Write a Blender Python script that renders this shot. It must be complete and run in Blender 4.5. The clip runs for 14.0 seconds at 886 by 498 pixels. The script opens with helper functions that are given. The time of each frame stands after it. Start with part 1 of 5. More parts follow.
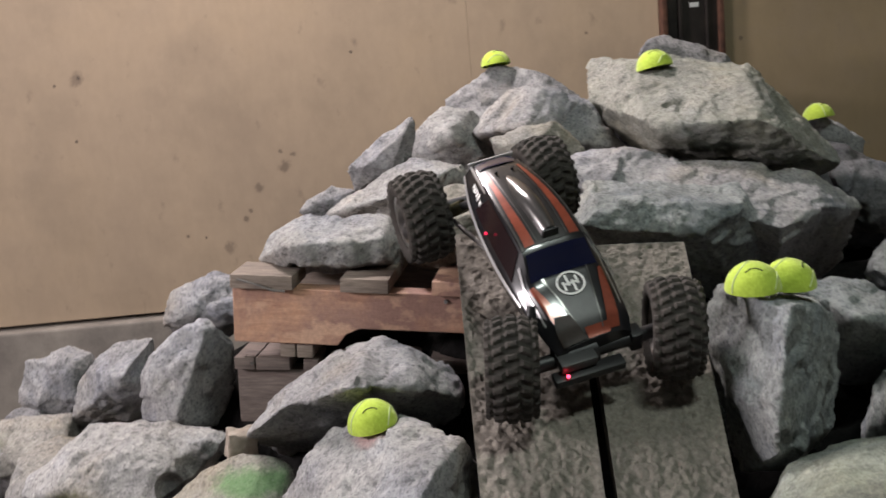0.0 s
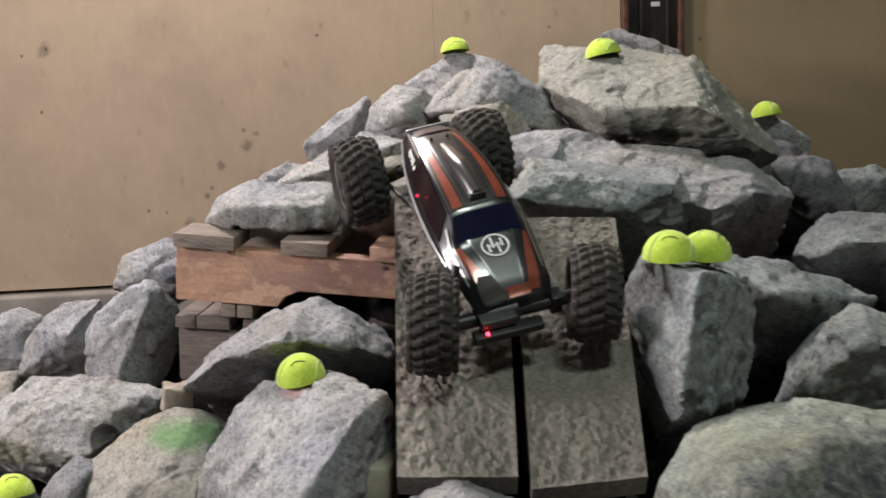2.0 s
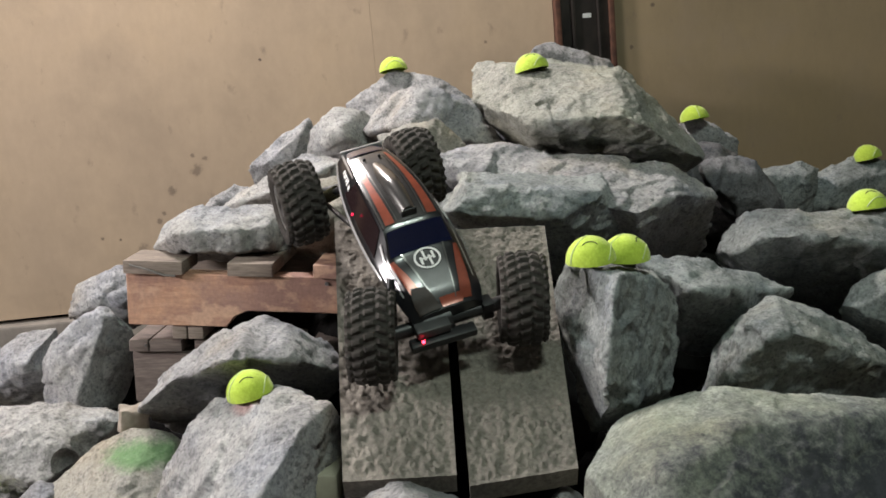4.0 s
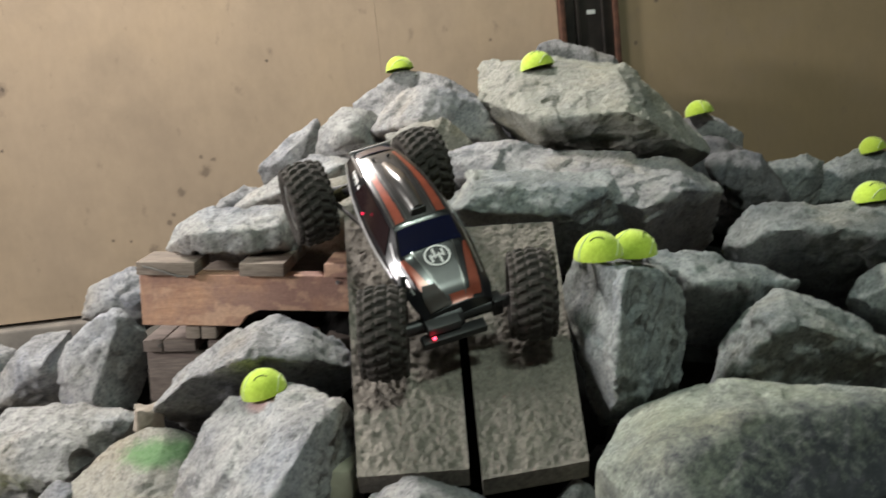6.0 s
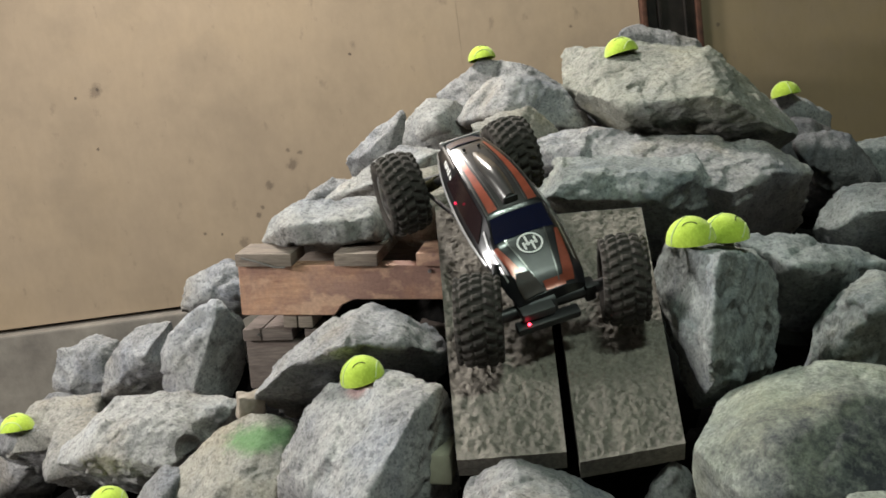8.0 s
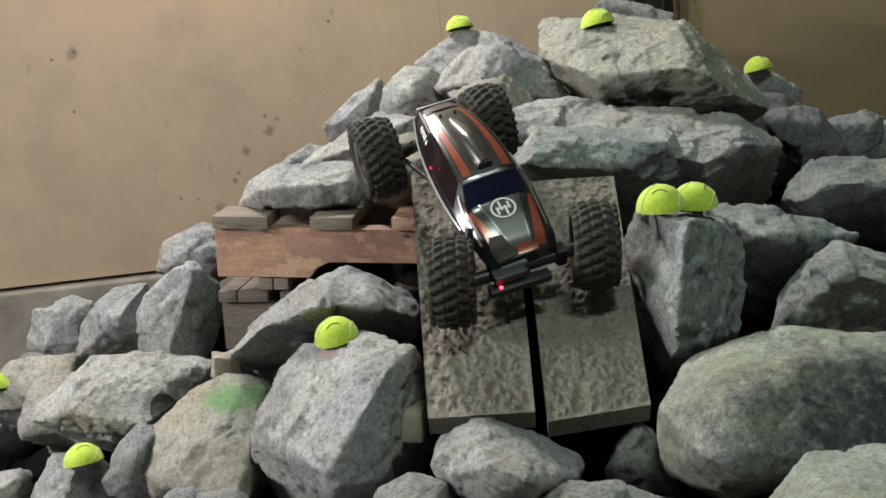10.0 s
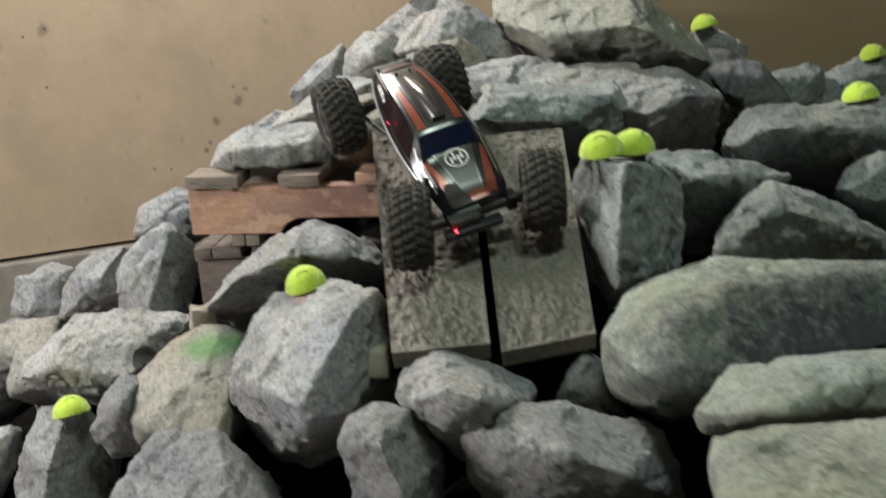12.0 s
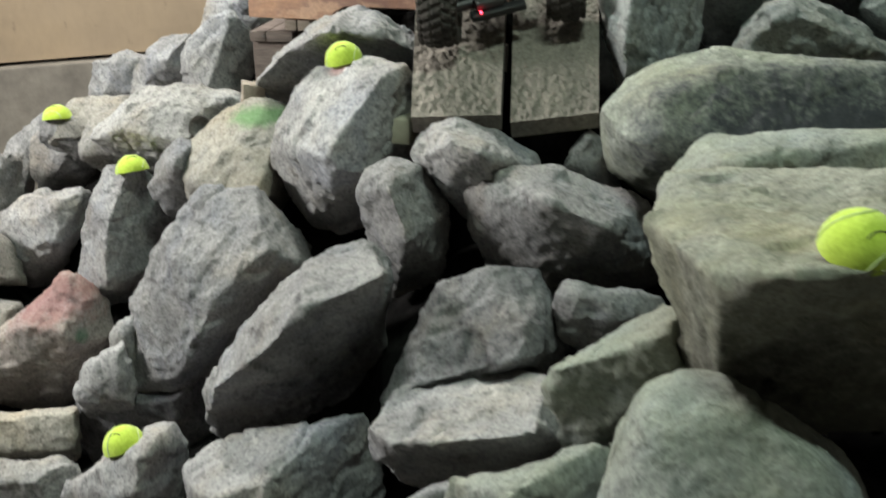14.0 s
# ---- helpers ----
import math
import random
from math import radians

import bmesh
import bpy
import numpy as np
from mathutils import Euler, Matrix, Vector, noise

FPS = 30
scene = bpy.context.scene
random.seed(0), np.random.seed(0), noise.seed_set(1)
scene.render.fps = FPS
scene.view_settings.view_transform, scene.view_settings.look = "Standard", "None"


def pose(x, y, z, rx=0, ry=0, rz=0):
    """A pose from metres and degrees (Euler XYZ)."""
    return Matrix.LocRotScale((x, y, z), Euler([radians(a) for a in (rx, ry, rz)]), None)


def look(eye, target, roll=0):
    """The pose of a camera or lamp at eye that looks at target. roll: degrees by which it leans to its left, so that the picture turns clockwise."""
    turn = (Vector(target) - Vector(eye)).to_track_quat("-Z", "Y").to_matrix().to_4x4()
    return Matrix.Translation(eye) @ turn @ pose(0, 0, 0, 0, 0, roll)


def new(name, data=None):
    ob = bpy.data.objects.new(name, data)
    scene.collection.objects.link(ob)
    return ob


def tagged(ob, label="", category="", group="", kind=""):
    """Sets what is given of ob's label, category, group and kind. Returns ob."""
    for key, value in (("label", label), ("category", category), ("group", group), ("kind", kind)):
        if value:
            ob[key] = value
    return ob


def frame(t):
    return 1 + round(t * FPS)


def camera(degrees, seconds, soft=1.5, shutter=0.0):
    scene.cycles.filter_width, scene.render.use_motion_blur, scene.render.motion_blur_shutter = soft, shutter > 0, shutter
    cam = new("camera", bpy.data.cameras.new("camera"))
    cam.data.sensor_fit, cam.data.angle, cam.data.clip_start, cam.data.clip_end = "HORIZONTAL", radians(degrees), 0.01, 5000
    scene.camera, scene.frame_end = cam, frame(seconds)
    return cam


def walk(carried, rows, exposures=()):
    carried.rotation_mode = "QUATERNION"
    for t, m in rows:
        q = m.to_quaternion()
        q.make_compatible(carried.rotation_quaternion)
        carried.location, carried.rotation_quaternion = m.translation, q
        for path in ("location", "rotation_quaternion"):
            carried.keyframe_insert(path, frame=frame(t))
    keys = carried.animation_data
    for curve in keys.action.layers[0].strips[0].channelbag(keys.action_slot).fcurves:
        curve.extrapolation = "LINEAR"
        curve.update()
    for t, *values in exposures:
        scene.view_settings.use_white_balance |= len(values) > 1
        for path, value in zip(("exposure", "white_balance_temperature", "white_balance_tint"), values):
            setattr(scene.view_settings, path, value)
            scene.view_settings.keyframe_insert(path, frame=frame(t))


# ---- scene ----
cam = camera(44.79, 14.0, soft=1.6, shutter=0.9)
ROWS = [
    (0.0, pose(-0.2217, -2.8472, 0.7133, 77.815, 5.130, -1.777)),
    (0.5, pose(-0.2170, -2.8554, 0.6999, 78.035, 6.945, -2.745)),
    (1.0, pose(-0.2272, -2.8524, 0.6703, 77.710, 3.829, -4.161)),
    (1.5, pose(-0.2027, -2.8575, 0.6694, 77.740, 2.984, -2.687)),
    (2.0, pose(-0.1615, -2.9048, 0.6585, 78.208, 2.626, -2.272)),
    (2.5, pose(-0.1399, -2.9295, 0.6525, 78.445, 3.504, -3.819)),
    (3.0, pose(-0.1419, -2.9460, 0.6536, 78.381, 4.071, -3.112)),
    (3.5, pose(-0.1294, -2.9630, 0.6652, 78.392, 4.692, -3.891)),
    (3.7, pose(-0.1237, -2.9763, 0.6701, 78.558, 4.794, -4.434)),
    (5.8, pose(-0.1244, -2.9943, 0.6842, 78.674, 5.598, -4.930)),
    (6.0, pose(-0.1290, -3.0004, 0.6802, 78.462, 5.845, -4.506)),
    (6.5, pose(-0.1311, -3.0016, 0.6787, 78.188, 6.767, -3.540)),
    (7.0, pose(-0.1383, -3.0095, 0.6863, 78.049, 7.114, -2.431)),
    (7.5, pose(-0.1498, -3.0237, 0.6946, 78.359, 7.920, -1.372)),
    (8.0, pose(-0.1537, -3.0273, 0.6903, 78.218, 7.659, -0.750)),
    (8.5, pose(-0.1431, -3.0309, 0.6823, 78.263, 6.329, -0.909)),
    (9.0, pose(-0.1412, -3.0355, 0.6723, 77.044, 5.461, -1.183)),
    (9.2, pose(-0.1385, -3.0387, 0.6743, 76.704, 6.139, -1.355)),
    (11.3, pose(-0.1873, -3.1305, 0.6840, 76.669, 6.152, -2.864)),
    (11.5, pose(-0.1871, -3.1491, 0.6832, 76.176, 6.390, -3.530)),
    (12.0, pose(-0.1340, -3.1773, 0.6669, 75.098, 7.870, -3.484)),
    (12.5, pose(-0.0555, -3.2224, 0.6204, 73.142, 6.796, 0.941)),
    (13.0, pose(-0.0520, -3.2902, 0.5639, 70.832, 6.266, 4.047)),
    (13.5, pose(-0.0626, -3.3281, 0.5461, 70.281, 5.125, 3.037)),
    (14.0, pose(-0.0429, -3.3700, 0.5453, 69.156, 4.902, 2.259)),
]
walk(cam, ROWS, [(0.0, -0.22, 6500, 21), (1.0, -0.20, 6500, 20), (3.0, 0.0, 6500, 17), (6.0, -0.02, 6500, 11), (9.2, -0.12, 6500, 8), (11.3, -0.09, 6500, 8), (13.0, 0.06, 6500, 7), (14.0, 0.27, 6500, 6)])


# ---- world and lamps ----
FLOOR, ROOF = -0.62, 3.0
world = bpy.data.worlds.new("room_air")
scene.world = world
world.use_nodes = True
world.node_tree.nodes["Background"].inputs[0].default_value = (0.9, 0.85, 0.8, 1)
world.node_tree.nodes["Background"].inputs[1].default_value = 0.0015


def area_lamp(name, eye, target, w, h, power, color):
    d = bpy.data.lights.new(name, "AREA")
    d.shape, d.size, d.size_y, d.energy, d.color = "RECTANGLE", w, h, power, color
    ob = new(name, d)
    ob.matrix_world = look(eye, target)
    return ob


# key lamp, placed from how the shadows fall; no fixture is seen
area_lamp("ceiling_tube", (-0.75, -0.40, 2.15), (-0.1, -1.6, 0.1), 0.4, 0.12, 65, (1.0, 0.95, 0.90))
# unseen fill lamps, added to brighten the right and left sides
area_lamp("right_fill", (0.42, -2.95, 2.65), (0.35, -2.2, 0.0), 0.7, 0.16, 36, (0.83, 1.0, 0.88))
area_lamp("left_fill", (-2.3, -1.95, 1.1), (0.0, -1.6, 0.0), 0.8, 0.2, 53, (1.0, 0.965, 0.94))


# ---- materials ----
def mat(name, rough=0.8, metal=0.0):
    m = bpy.data.materials.new(name)
    m.use_nodes = True
    b = m.node_tree.nodes["Principled BSDF"]
    b.inputs["Roughness"].default_value, b.inputs["Metallic"].default_value = rough, metal
    return m, m.node_tree, b


def node(nt, kind, **sets):
    n = nt.nodes.new(kind)
    for k, v in sets.items():
        n.inputs[k.replace("_", " ")].default_value = v
    return n


def ramp(nt, src, stops):
    r = nt.nodes.new("ShaderNodeValToRGB")
    el = r.color_ramp.elements
    while len(el) < len(stops):
        el.new(0.5)
    for e, (p, c) in zip(el, stops):
        e.position, e.color = p, (*c, 1)
    nt.links.new(src, r.inputs[0])
    return r.outputs[0]


def mix(nt, fac, a, b, mode="MIX"):
    n = nt.nodes.new("ShaderNodeMix")
    n.data_type, n.blend_type = "RGBA", mode
    for sock, v in ((0, fac), (6, a), (7, b)):
        if isinstance(v, (int, float)):
            n.inputs[sock].default_value = v
        elif isinstance(v, tuple):
            n.inputs[sock].default_value = (*v, 1)
        else:
            nt.links.new(v, n.inputs[sock])
    return n.outputs[2]


def noise_tex(nt, scale, detail=4.0, rough=0.6, coord="Object", shift=None, stretch=(1, 1, 1)):
    tc = nt.nodes.new("ShaderNodeTexCoord")
    mp = nt.nodes.new("ShaderNodeMapping")
    mp.inputs["Scale"].default_value = stretch
    nt.links.new(tc.outputs[coord], mp.inputs[0])
    if shift is not None:
        nt.links.new(shift, mp.inputs["Location"])
    n = node(nt, "ShaderNodeTexNoise", Scale=scale, Detail=detail, Roughness=rough)
    nt.links.new(mp.outputs[0], n.inputs[0])
    return n.outputs[0]


def bump(nt, b, heights):
    last = None
    for src, dist, strength in heights:
        n = node(nt, "ShaderNodeBump", Distance=dist, Strength=strength)
        nt.links.new(src, n.inputs["Height"])
        if last:
            nt.links.new(last, n.inputs["Normal"])
        last = n.outputs[0]
    nt.links.new(last, b.inputs["Normal"])


def rand(nt):
    return nt.nodes.new("ShaderNodeObjectInfo").outputs["Random"]


def granite(name, dark, mid, light, stain=None, stain_amount=0.5, dabs=()):
    """Speckled broken stone; stain tints wide patches, dabs are spots of spray, stain, painted shade or darker tone
    (place, reach, colour, strength, stretch).
    """
    m, nt, b = mat(name, 0.85)
    rnd = rand(nt)
    sc = nt.nodes.new("ShaderNodeVectorMath")
    sc.operation = "SCALE"
    sc.inputs["Scale"].default_value = 37.0
    nt.links.new(rnd, sc.inputs[0])
    sh = sc.outputs[0]
    wide = noise_tex(nt, 9, 6, 0.68, shift=sh)
    fine = noise_tex(nt, 260, 6, 0.8, shift=sh)
    grit = noise_tex(nt, 620, 3, 0.7, shift=sh)
    tc = nt.nodes.new("ShaderNodeTexCoord")
    add = nt.nodes.new("ShaderNodeVectorMath")
    nt.links.new(tc.outputs["Object"], add.inputs[0])
    nt.links.new(sh, add.inputs[1])
    cell = node(nt, "ShaderNodeTexVoronoi", Scale=230.0, Randomness=1.0)
    nt.links.new(add.outputs[0], cell.inputs[0])
    facet = node(nt, "ShaderNodeTexVoronoi", Scale=105.0, Randomness=1.0)
    nt.links.new(add.outputs[0], facet.inputs[0])
    grain = nt.nodes.new("ShaderNodeSeparateColor")
    nt.links.new(cell.outputs["Color"], grain.inputs[0])
    col = ramp(nt, wide, [(0.28, dark), (0.5, mid), (0.74, light)])
    speck = ramp(nt, fine, [(0.30, (0.38, 0.38, 0.39)), (0.45, (0.86, 0.86, 0.86)), (0.6, (1.08, 1.07, 1.04)), (0.74, (1.42, 1.41, 1.37))])
    col = mix(nt, 0.8, col, speck, "MULTIPLY")
    xtal = ramp(nt, grain.outputs[0], [(0.0, (0.42, 0.42, 0.44)), (0.16, (0.6, 0.6, 0.6)), (0.24, (1, 1, 1)), (0.78, (1.05, 1.05, 1.04)), (0.9, (1.32, 1.32, 1.30))])
    mott = ramp(nt, noise_tex(nt, 75, 5, 0.7, shift=sh), [(0.34, (0.52, 0.52, 0.54)), (0.5, (0.98, 0.98, 0.98)), (0.66, (1.28, 1.28, 1.25))])
    col = mix(nt, 0.42, col, mott, "MULTIPLY")
    col = mix(nt, 0.55, col, xtal, "MULTIPLY")
    gr = ramp(nt, grit, [(0.34, (0.6, 0.6, 0.61)), (0.55, (1, 1, 1)), (0.78, (1.45, 1.45, 1.4))])
    col = mix(nt, 0.36, col, gr, "MULTIPLY")
    if stain:
        patch = ramp(nt, noise_tex(nt, 5, 4, 0.6, shift=sh), [(0.42, (0, 0, 0)), (0.62, (1, 1, 1))])
        fac = mix(nt, stain_amount, (0, 0, 0), patch)
        col = mix(nt, fac, col, mix(nt, 0.75, stain, speck, "MULTIPLY"))
    tone = ramp(nt, noise_tex(nt, 6.5, 5, 0.62, shift=sh), [(0.3, (0.90, 0.95, 1.08)), (0.47, (1, 1, 1)), (0.55, (1.0, 0.99, 0.98)), (0.72, (1.13, 1.02, 0.86))])
    col = mix(nt, 0.75, col, tone, "MULTIPLY")
    val = nt.nodes.new("ShaderNodeHueSaturation")
    rg = node(nt, "ShaderNodeMapRange")
    rg.inputs[3].default_value, rg.inputs[4].default_value = 0.84, 1.14
    nt.links.new(rnd, rg.inputs[0])
    nt.links.new(rg.outputs[0], val.inputs["Value"])
    nt.links.new(col, val.inputs["Color"])
    col = val.outputs[0]
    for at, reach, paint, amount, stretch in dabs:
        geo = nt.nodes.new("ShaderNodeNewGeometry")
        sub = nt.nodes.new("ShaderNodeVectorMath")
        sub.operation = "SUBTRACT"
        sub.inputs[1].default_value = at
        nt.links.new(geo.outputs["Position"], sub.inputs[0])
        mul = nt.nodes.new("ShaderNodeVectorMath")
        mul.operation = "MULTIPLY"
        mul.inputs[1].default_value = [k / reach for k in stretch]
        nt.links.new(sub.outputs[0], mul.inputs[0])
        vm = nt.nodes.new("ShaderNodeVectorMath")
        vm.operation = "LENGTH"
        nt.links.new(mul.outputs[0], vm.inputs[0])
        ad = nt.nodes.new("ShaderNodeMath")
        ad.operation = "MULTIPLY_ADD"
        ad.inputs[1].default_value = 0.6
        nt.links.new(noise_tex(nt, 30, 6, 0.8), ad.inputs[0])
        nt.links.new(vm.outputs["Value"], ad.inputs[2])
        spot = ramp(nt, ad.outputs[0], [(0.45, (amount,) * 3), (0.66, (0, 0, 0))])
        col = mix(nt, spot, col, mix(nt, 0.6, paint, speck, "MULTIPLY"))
    nt.links.new(col, b.inputs["Base Color"])
    # scalloped breaks: cells pulled about by noise
    warp = nt.nodes.new("ShaderNodeVectorMath")
    wn = node(nt, "ShaderNodeTexNoise", Scale=30.0, Detail=3.0)
    nt.links.new(add.outputs[0], wn.inputs[0])
    sw = nt.nodes.new("ShaderNodeVectorMath")
    sw.operation = "SCALE"
    sw.inputs["Scale"].default_value = 0.035
    nt.links.new(wn.outputs["Color"], sw.inputs[0])
    nt.links.new(add.outputs[0], warp.inputs[0])
    nt.links.new(sw.outputs[0], warp.inputs[1])
    scal = node(nt, "ShaderNodeTexVoronoi", Scale=44.0, Randomness=1.0)
    nt.links.new(warp.outputs[0], scal.inputs[0])
    bump(nt, b, [(scal.outputs["Distance"], 0.008, 0.3), (noise_tex(nt, 24, 8, 0.75, shift=sh), 0.010, 0.5), (facet.outputs["Color"], 0.0024, 0.6), (fine, 0.0034, 1.0), (cell.outputs["Color"], 0.0010, 0.5)])
    b.inputs["Specular IOR Level"].default_value = 0.3
    return m


GREY = granite("grey_granite", (0.229, 0.229, 0.240), (0.378, 0.378, 0.384), (0.484, 0.484, 0.484))
PALE = granite("pale_granite", (0.257, 0.256, 0.254), (0.400, 0.398, 0.388), (0.502, 0.499, 0.485))
COOL = granite("blue_grey_granite", (0.213, 0.231, 0.232), (0.354, 0.380, 0.377), (0.457, 0.486, 0.478))
# darker than the grey; one boulder wears it to hold a cast shadow
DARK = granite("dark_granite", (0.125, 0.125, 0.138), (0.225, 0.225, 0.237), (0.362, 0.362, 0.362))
BUFF = granite("buff_stone", (0.28, 0.268, 0.232), (0.405, 0.388, 0.342), (0.49, 0.472, 0.425), (0.43, 0.39, 0.31), 0.35)
MOSS = granite("lichen_stone", (0.225, 0.245, 0.235), (0.375, 0.405, 0.375), (0.525, 0.56, 0.51), (0.42, 0.46, 0.335), 0.45)
SUMMIT = granite("olive_grey_granite", (0.235, 0.235, 0.212), (0.370, 0.370, 0.332), (0.470, 0.470, 0.415), (0.44, 0.45, 0.36), 0.3)
BUFF_GREY = granite("dusty_tan_granite", (0.235, 0.225, 0.205), (0.355, 0.342, 0.315), (0.455, 0.44, 0.405))
# two dark dabs paint the shade inside the knocked-out hollow
HOLLOW_SHADE = granite("pale_granite_hollow_shade", (0.257, 0.256, 0.254), (0.400, 0.398, 0.388), (0.502, 0.499, 0.485), dabs=[((-0.645, -1.305, 0.058), 0.11, (0.05, 0.048, 0.046), 0.75, (1, 1, 1.4)), ((-0.606, -1.260, 0.074), 0.11, (0.05, 0.048, 0.046), 0.75, (1, 1, 1.4))])
GREEN_DAB = granite("buff_stone_green_spray", (0.28, 0.268, 0.232), (0.405, 0.388, 0.342), (0.49, 0.472, 0.425), (0.43, 0.39, 0.31), 0.35, dabs=[((-0.502, -1.415, 0.092), 0.17, (0.12, 0.32, 0.10), 0.7, (0.72, 1, 2.6))])
GREEN_SPOT = granite("grey_stone_green_spray", (0.250, 0.250, 0.250), (0.375, 0.375, 0.375), (0.525, 0.525, 0.500), dabs=[((-0.90, -1.93, -0.40), 0.08, (0.10, 0.36, 0.10), 0.7, (1, 1, 1))])
RED = granite("red_sprayed_stone", (0.264, 0.240, 0.228), (0.408, 0.372, 0.348), (0.528, 0.480, 0.444), dabs=[((-0.995, -1.45, -0.225), 0.42, (0.35, 0.14, 0.125), 0.6, (0.8, 1, 2.0)), ((-0.904, -1.491, -0.302), 0.06, (0.06, 0.17, 0.10), 0.7, (1, 1, 1))])
# dab darkens the block towards its lower front
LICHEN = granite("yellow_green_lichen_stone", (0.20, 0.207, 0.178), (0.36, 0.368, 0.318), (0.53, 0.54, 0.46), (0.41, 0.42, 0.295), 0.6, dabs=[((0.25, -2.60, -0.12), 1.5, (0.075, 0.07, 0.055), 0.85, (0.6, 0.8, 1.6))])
# dark dab holds both a bluish stain and the flank's shade
STAIN_SHADE = granite("lichen_stone_stain_shade", (0.26, 0.28, 0.255), (0.42, 0.45, 0.40), (0.57, 0.60, 0.53), (0.46, 0.50, 0.36), 0.5, dabs=[((0.53, -1.945, 0.15), 1.55, (0.05, 0.052, 0.066), 0.95, (1, 3.0, 1.5))])
PINK = granite("pink_chalked_stone", (0.232, 0.232, 0.244), (0.384, 0.384, 0.384), (0.502, 0.502, 0.491), dabs=[((-0.330, -1.535, 0.197), 0.10, (0.74, 0.46, 0.44), 0.65, (0.9, 1, 2.2))])


def plain_noise(name, dark, light, scale, rough, bump_d=0.001, stretch=(1, 1, 1), metal=0.0, detail=5, wide=3.0):
    m, nt, b = mat(name, rough, metal)
    n = noise_tex(nt, scale, detail, 0.65, stretch=stretch)
    w = noise_tex(nt, wide, 4, 0.6, stretch=stretch)
    c = ramp(nt, n, [(0.3, dark), (0.7, light)])
    c = mix(nt, 0.5, c, ramp(nt, w, [(0.3, (0.6, 0.6, 0.62)), (0.7, (1.2, 1.18, 1.15))]), "MULTIPLY")
    nt.links.new(c, b.inputs["Base Color"])
    if bump_d:
        bump(nt, b, [(n, bump_d, 0.6)])
    return m


SPLIT = plain_noise("split_concrete", (0.122, 0.112, 0.094), (0.258, 0.237, 0.202), 150, 0.9, 0.004, detail=6, wide=14)
CEMENT = plain_noise("cement_footing", (0.20, 0.178, 0.155), (0.32, 0.29, 0.25), 14, 0.9, 0.004)
FLOOR_M = plain_noise("floor_concrete", (0.12, 0.115, 0.11), (0.22, 0.21, 0.2), 10, 0.9, 0.003)
CRUMB = plain_noise("crumbling_wood", (0.24, 0.205, 0.165), (0.42, 0.37, 0.31), 60, 0.95, 0.003)
TAN = plain_noise("tan_stone", (0.30, 0.285, 0.215), (0.40, 0.385, 0.30), 25, 0.85, 0.001)
# near black without sheen: shade between boulders put into the colour
GAP_SHADE = plain_noise("gap_shade_black", (0.004, 0.004, 0.004), (0.013, 0.0125, 0.012), 40, 0.95, 0.006)
GAP_SHADE.node_tree.nodes["Principled BSDF"].inputs["Specular IOR Level"].default_value = 0.05


def pallet_wood():
    """Orange-brown board: long grain, dark damp stains and paler worn patches."""
    m, nt, b = mat("pallet_wood", 0.6)
    grain = ramp(nt, noise_tex(nt, 22, 6, 0.65, stretch=(1, 4, 7)), [(0.3, (0.39, 0.205, 0.130)), (0.52, (0.50, 0.285, 0.180)), (0.72, (0.58, 0.36, 0.235))])
    c = mix(nt, ramp(nt, noise_tex(nt, 6.5, 6, 0.68), [(0.42, (0, 0, 0)), (0.58, (0.75, 0.75, 0.75))]), grain, (0.26, 0.155, 0.135))
    c = mix(nt, ramp(nt, noise_tex(nt, 13, 4, 0.6, stretch=(1, 1, 1.6)), [(0.54, (0, 0, 0)), (0.60, (0.7, 0.7, 0.7))]), c, (0.58, 0.37, 0.25))
    c = mix(nt, 0.6, c, ramp(nt, noise_tex(nt, 150, 4, 0.7), [(0.3, (0.7, 0.7, 0.7)), (0.7, (1.2, 1.2, 1.2))]), "MULTIPLY")
    nt.links.new(c, b.inputs["Base Color"])
    bump(nt, b, [(noise_tex(nt, 30, 6, 0.7, stretch=(1, 4, 7)), 0.0016, 0.7)])
    return m


WOOD = pallet_wood()

OLDWOOD = plain_noise("weathered_wood", (0.13, 0.105, 0.085), (0.27, 0.22, 0.18), 30, 0.85, 0.0015, (1, 6, 9), wide=6)
DARKWOOD = plain_noise("dirty_wood", (0.085, 0.066, 0.058), (0.175, 0.14, 0.122), 30, 0.85, 0.0015, (1, 6, 9), wide=6)
POST = plain_noise("dark_post_paint", (0.012, 0.010, 0.009), (0.045, 0.035, 0.03), 12, 0.5, 0.001)
RUST = plain_noise("rust_edge", (0.05, 0.02, 0.012), (0.14, 0.06, 0.035), 40, 0.8, 0.001)
# dark tone keeps bounce light from the unseen room surfaces low
PLASTER = plain_noise("room_paint", (0.13, 0.12, 0.11), (0.17, 0.16, 0.145), 3, 0.9, 0)


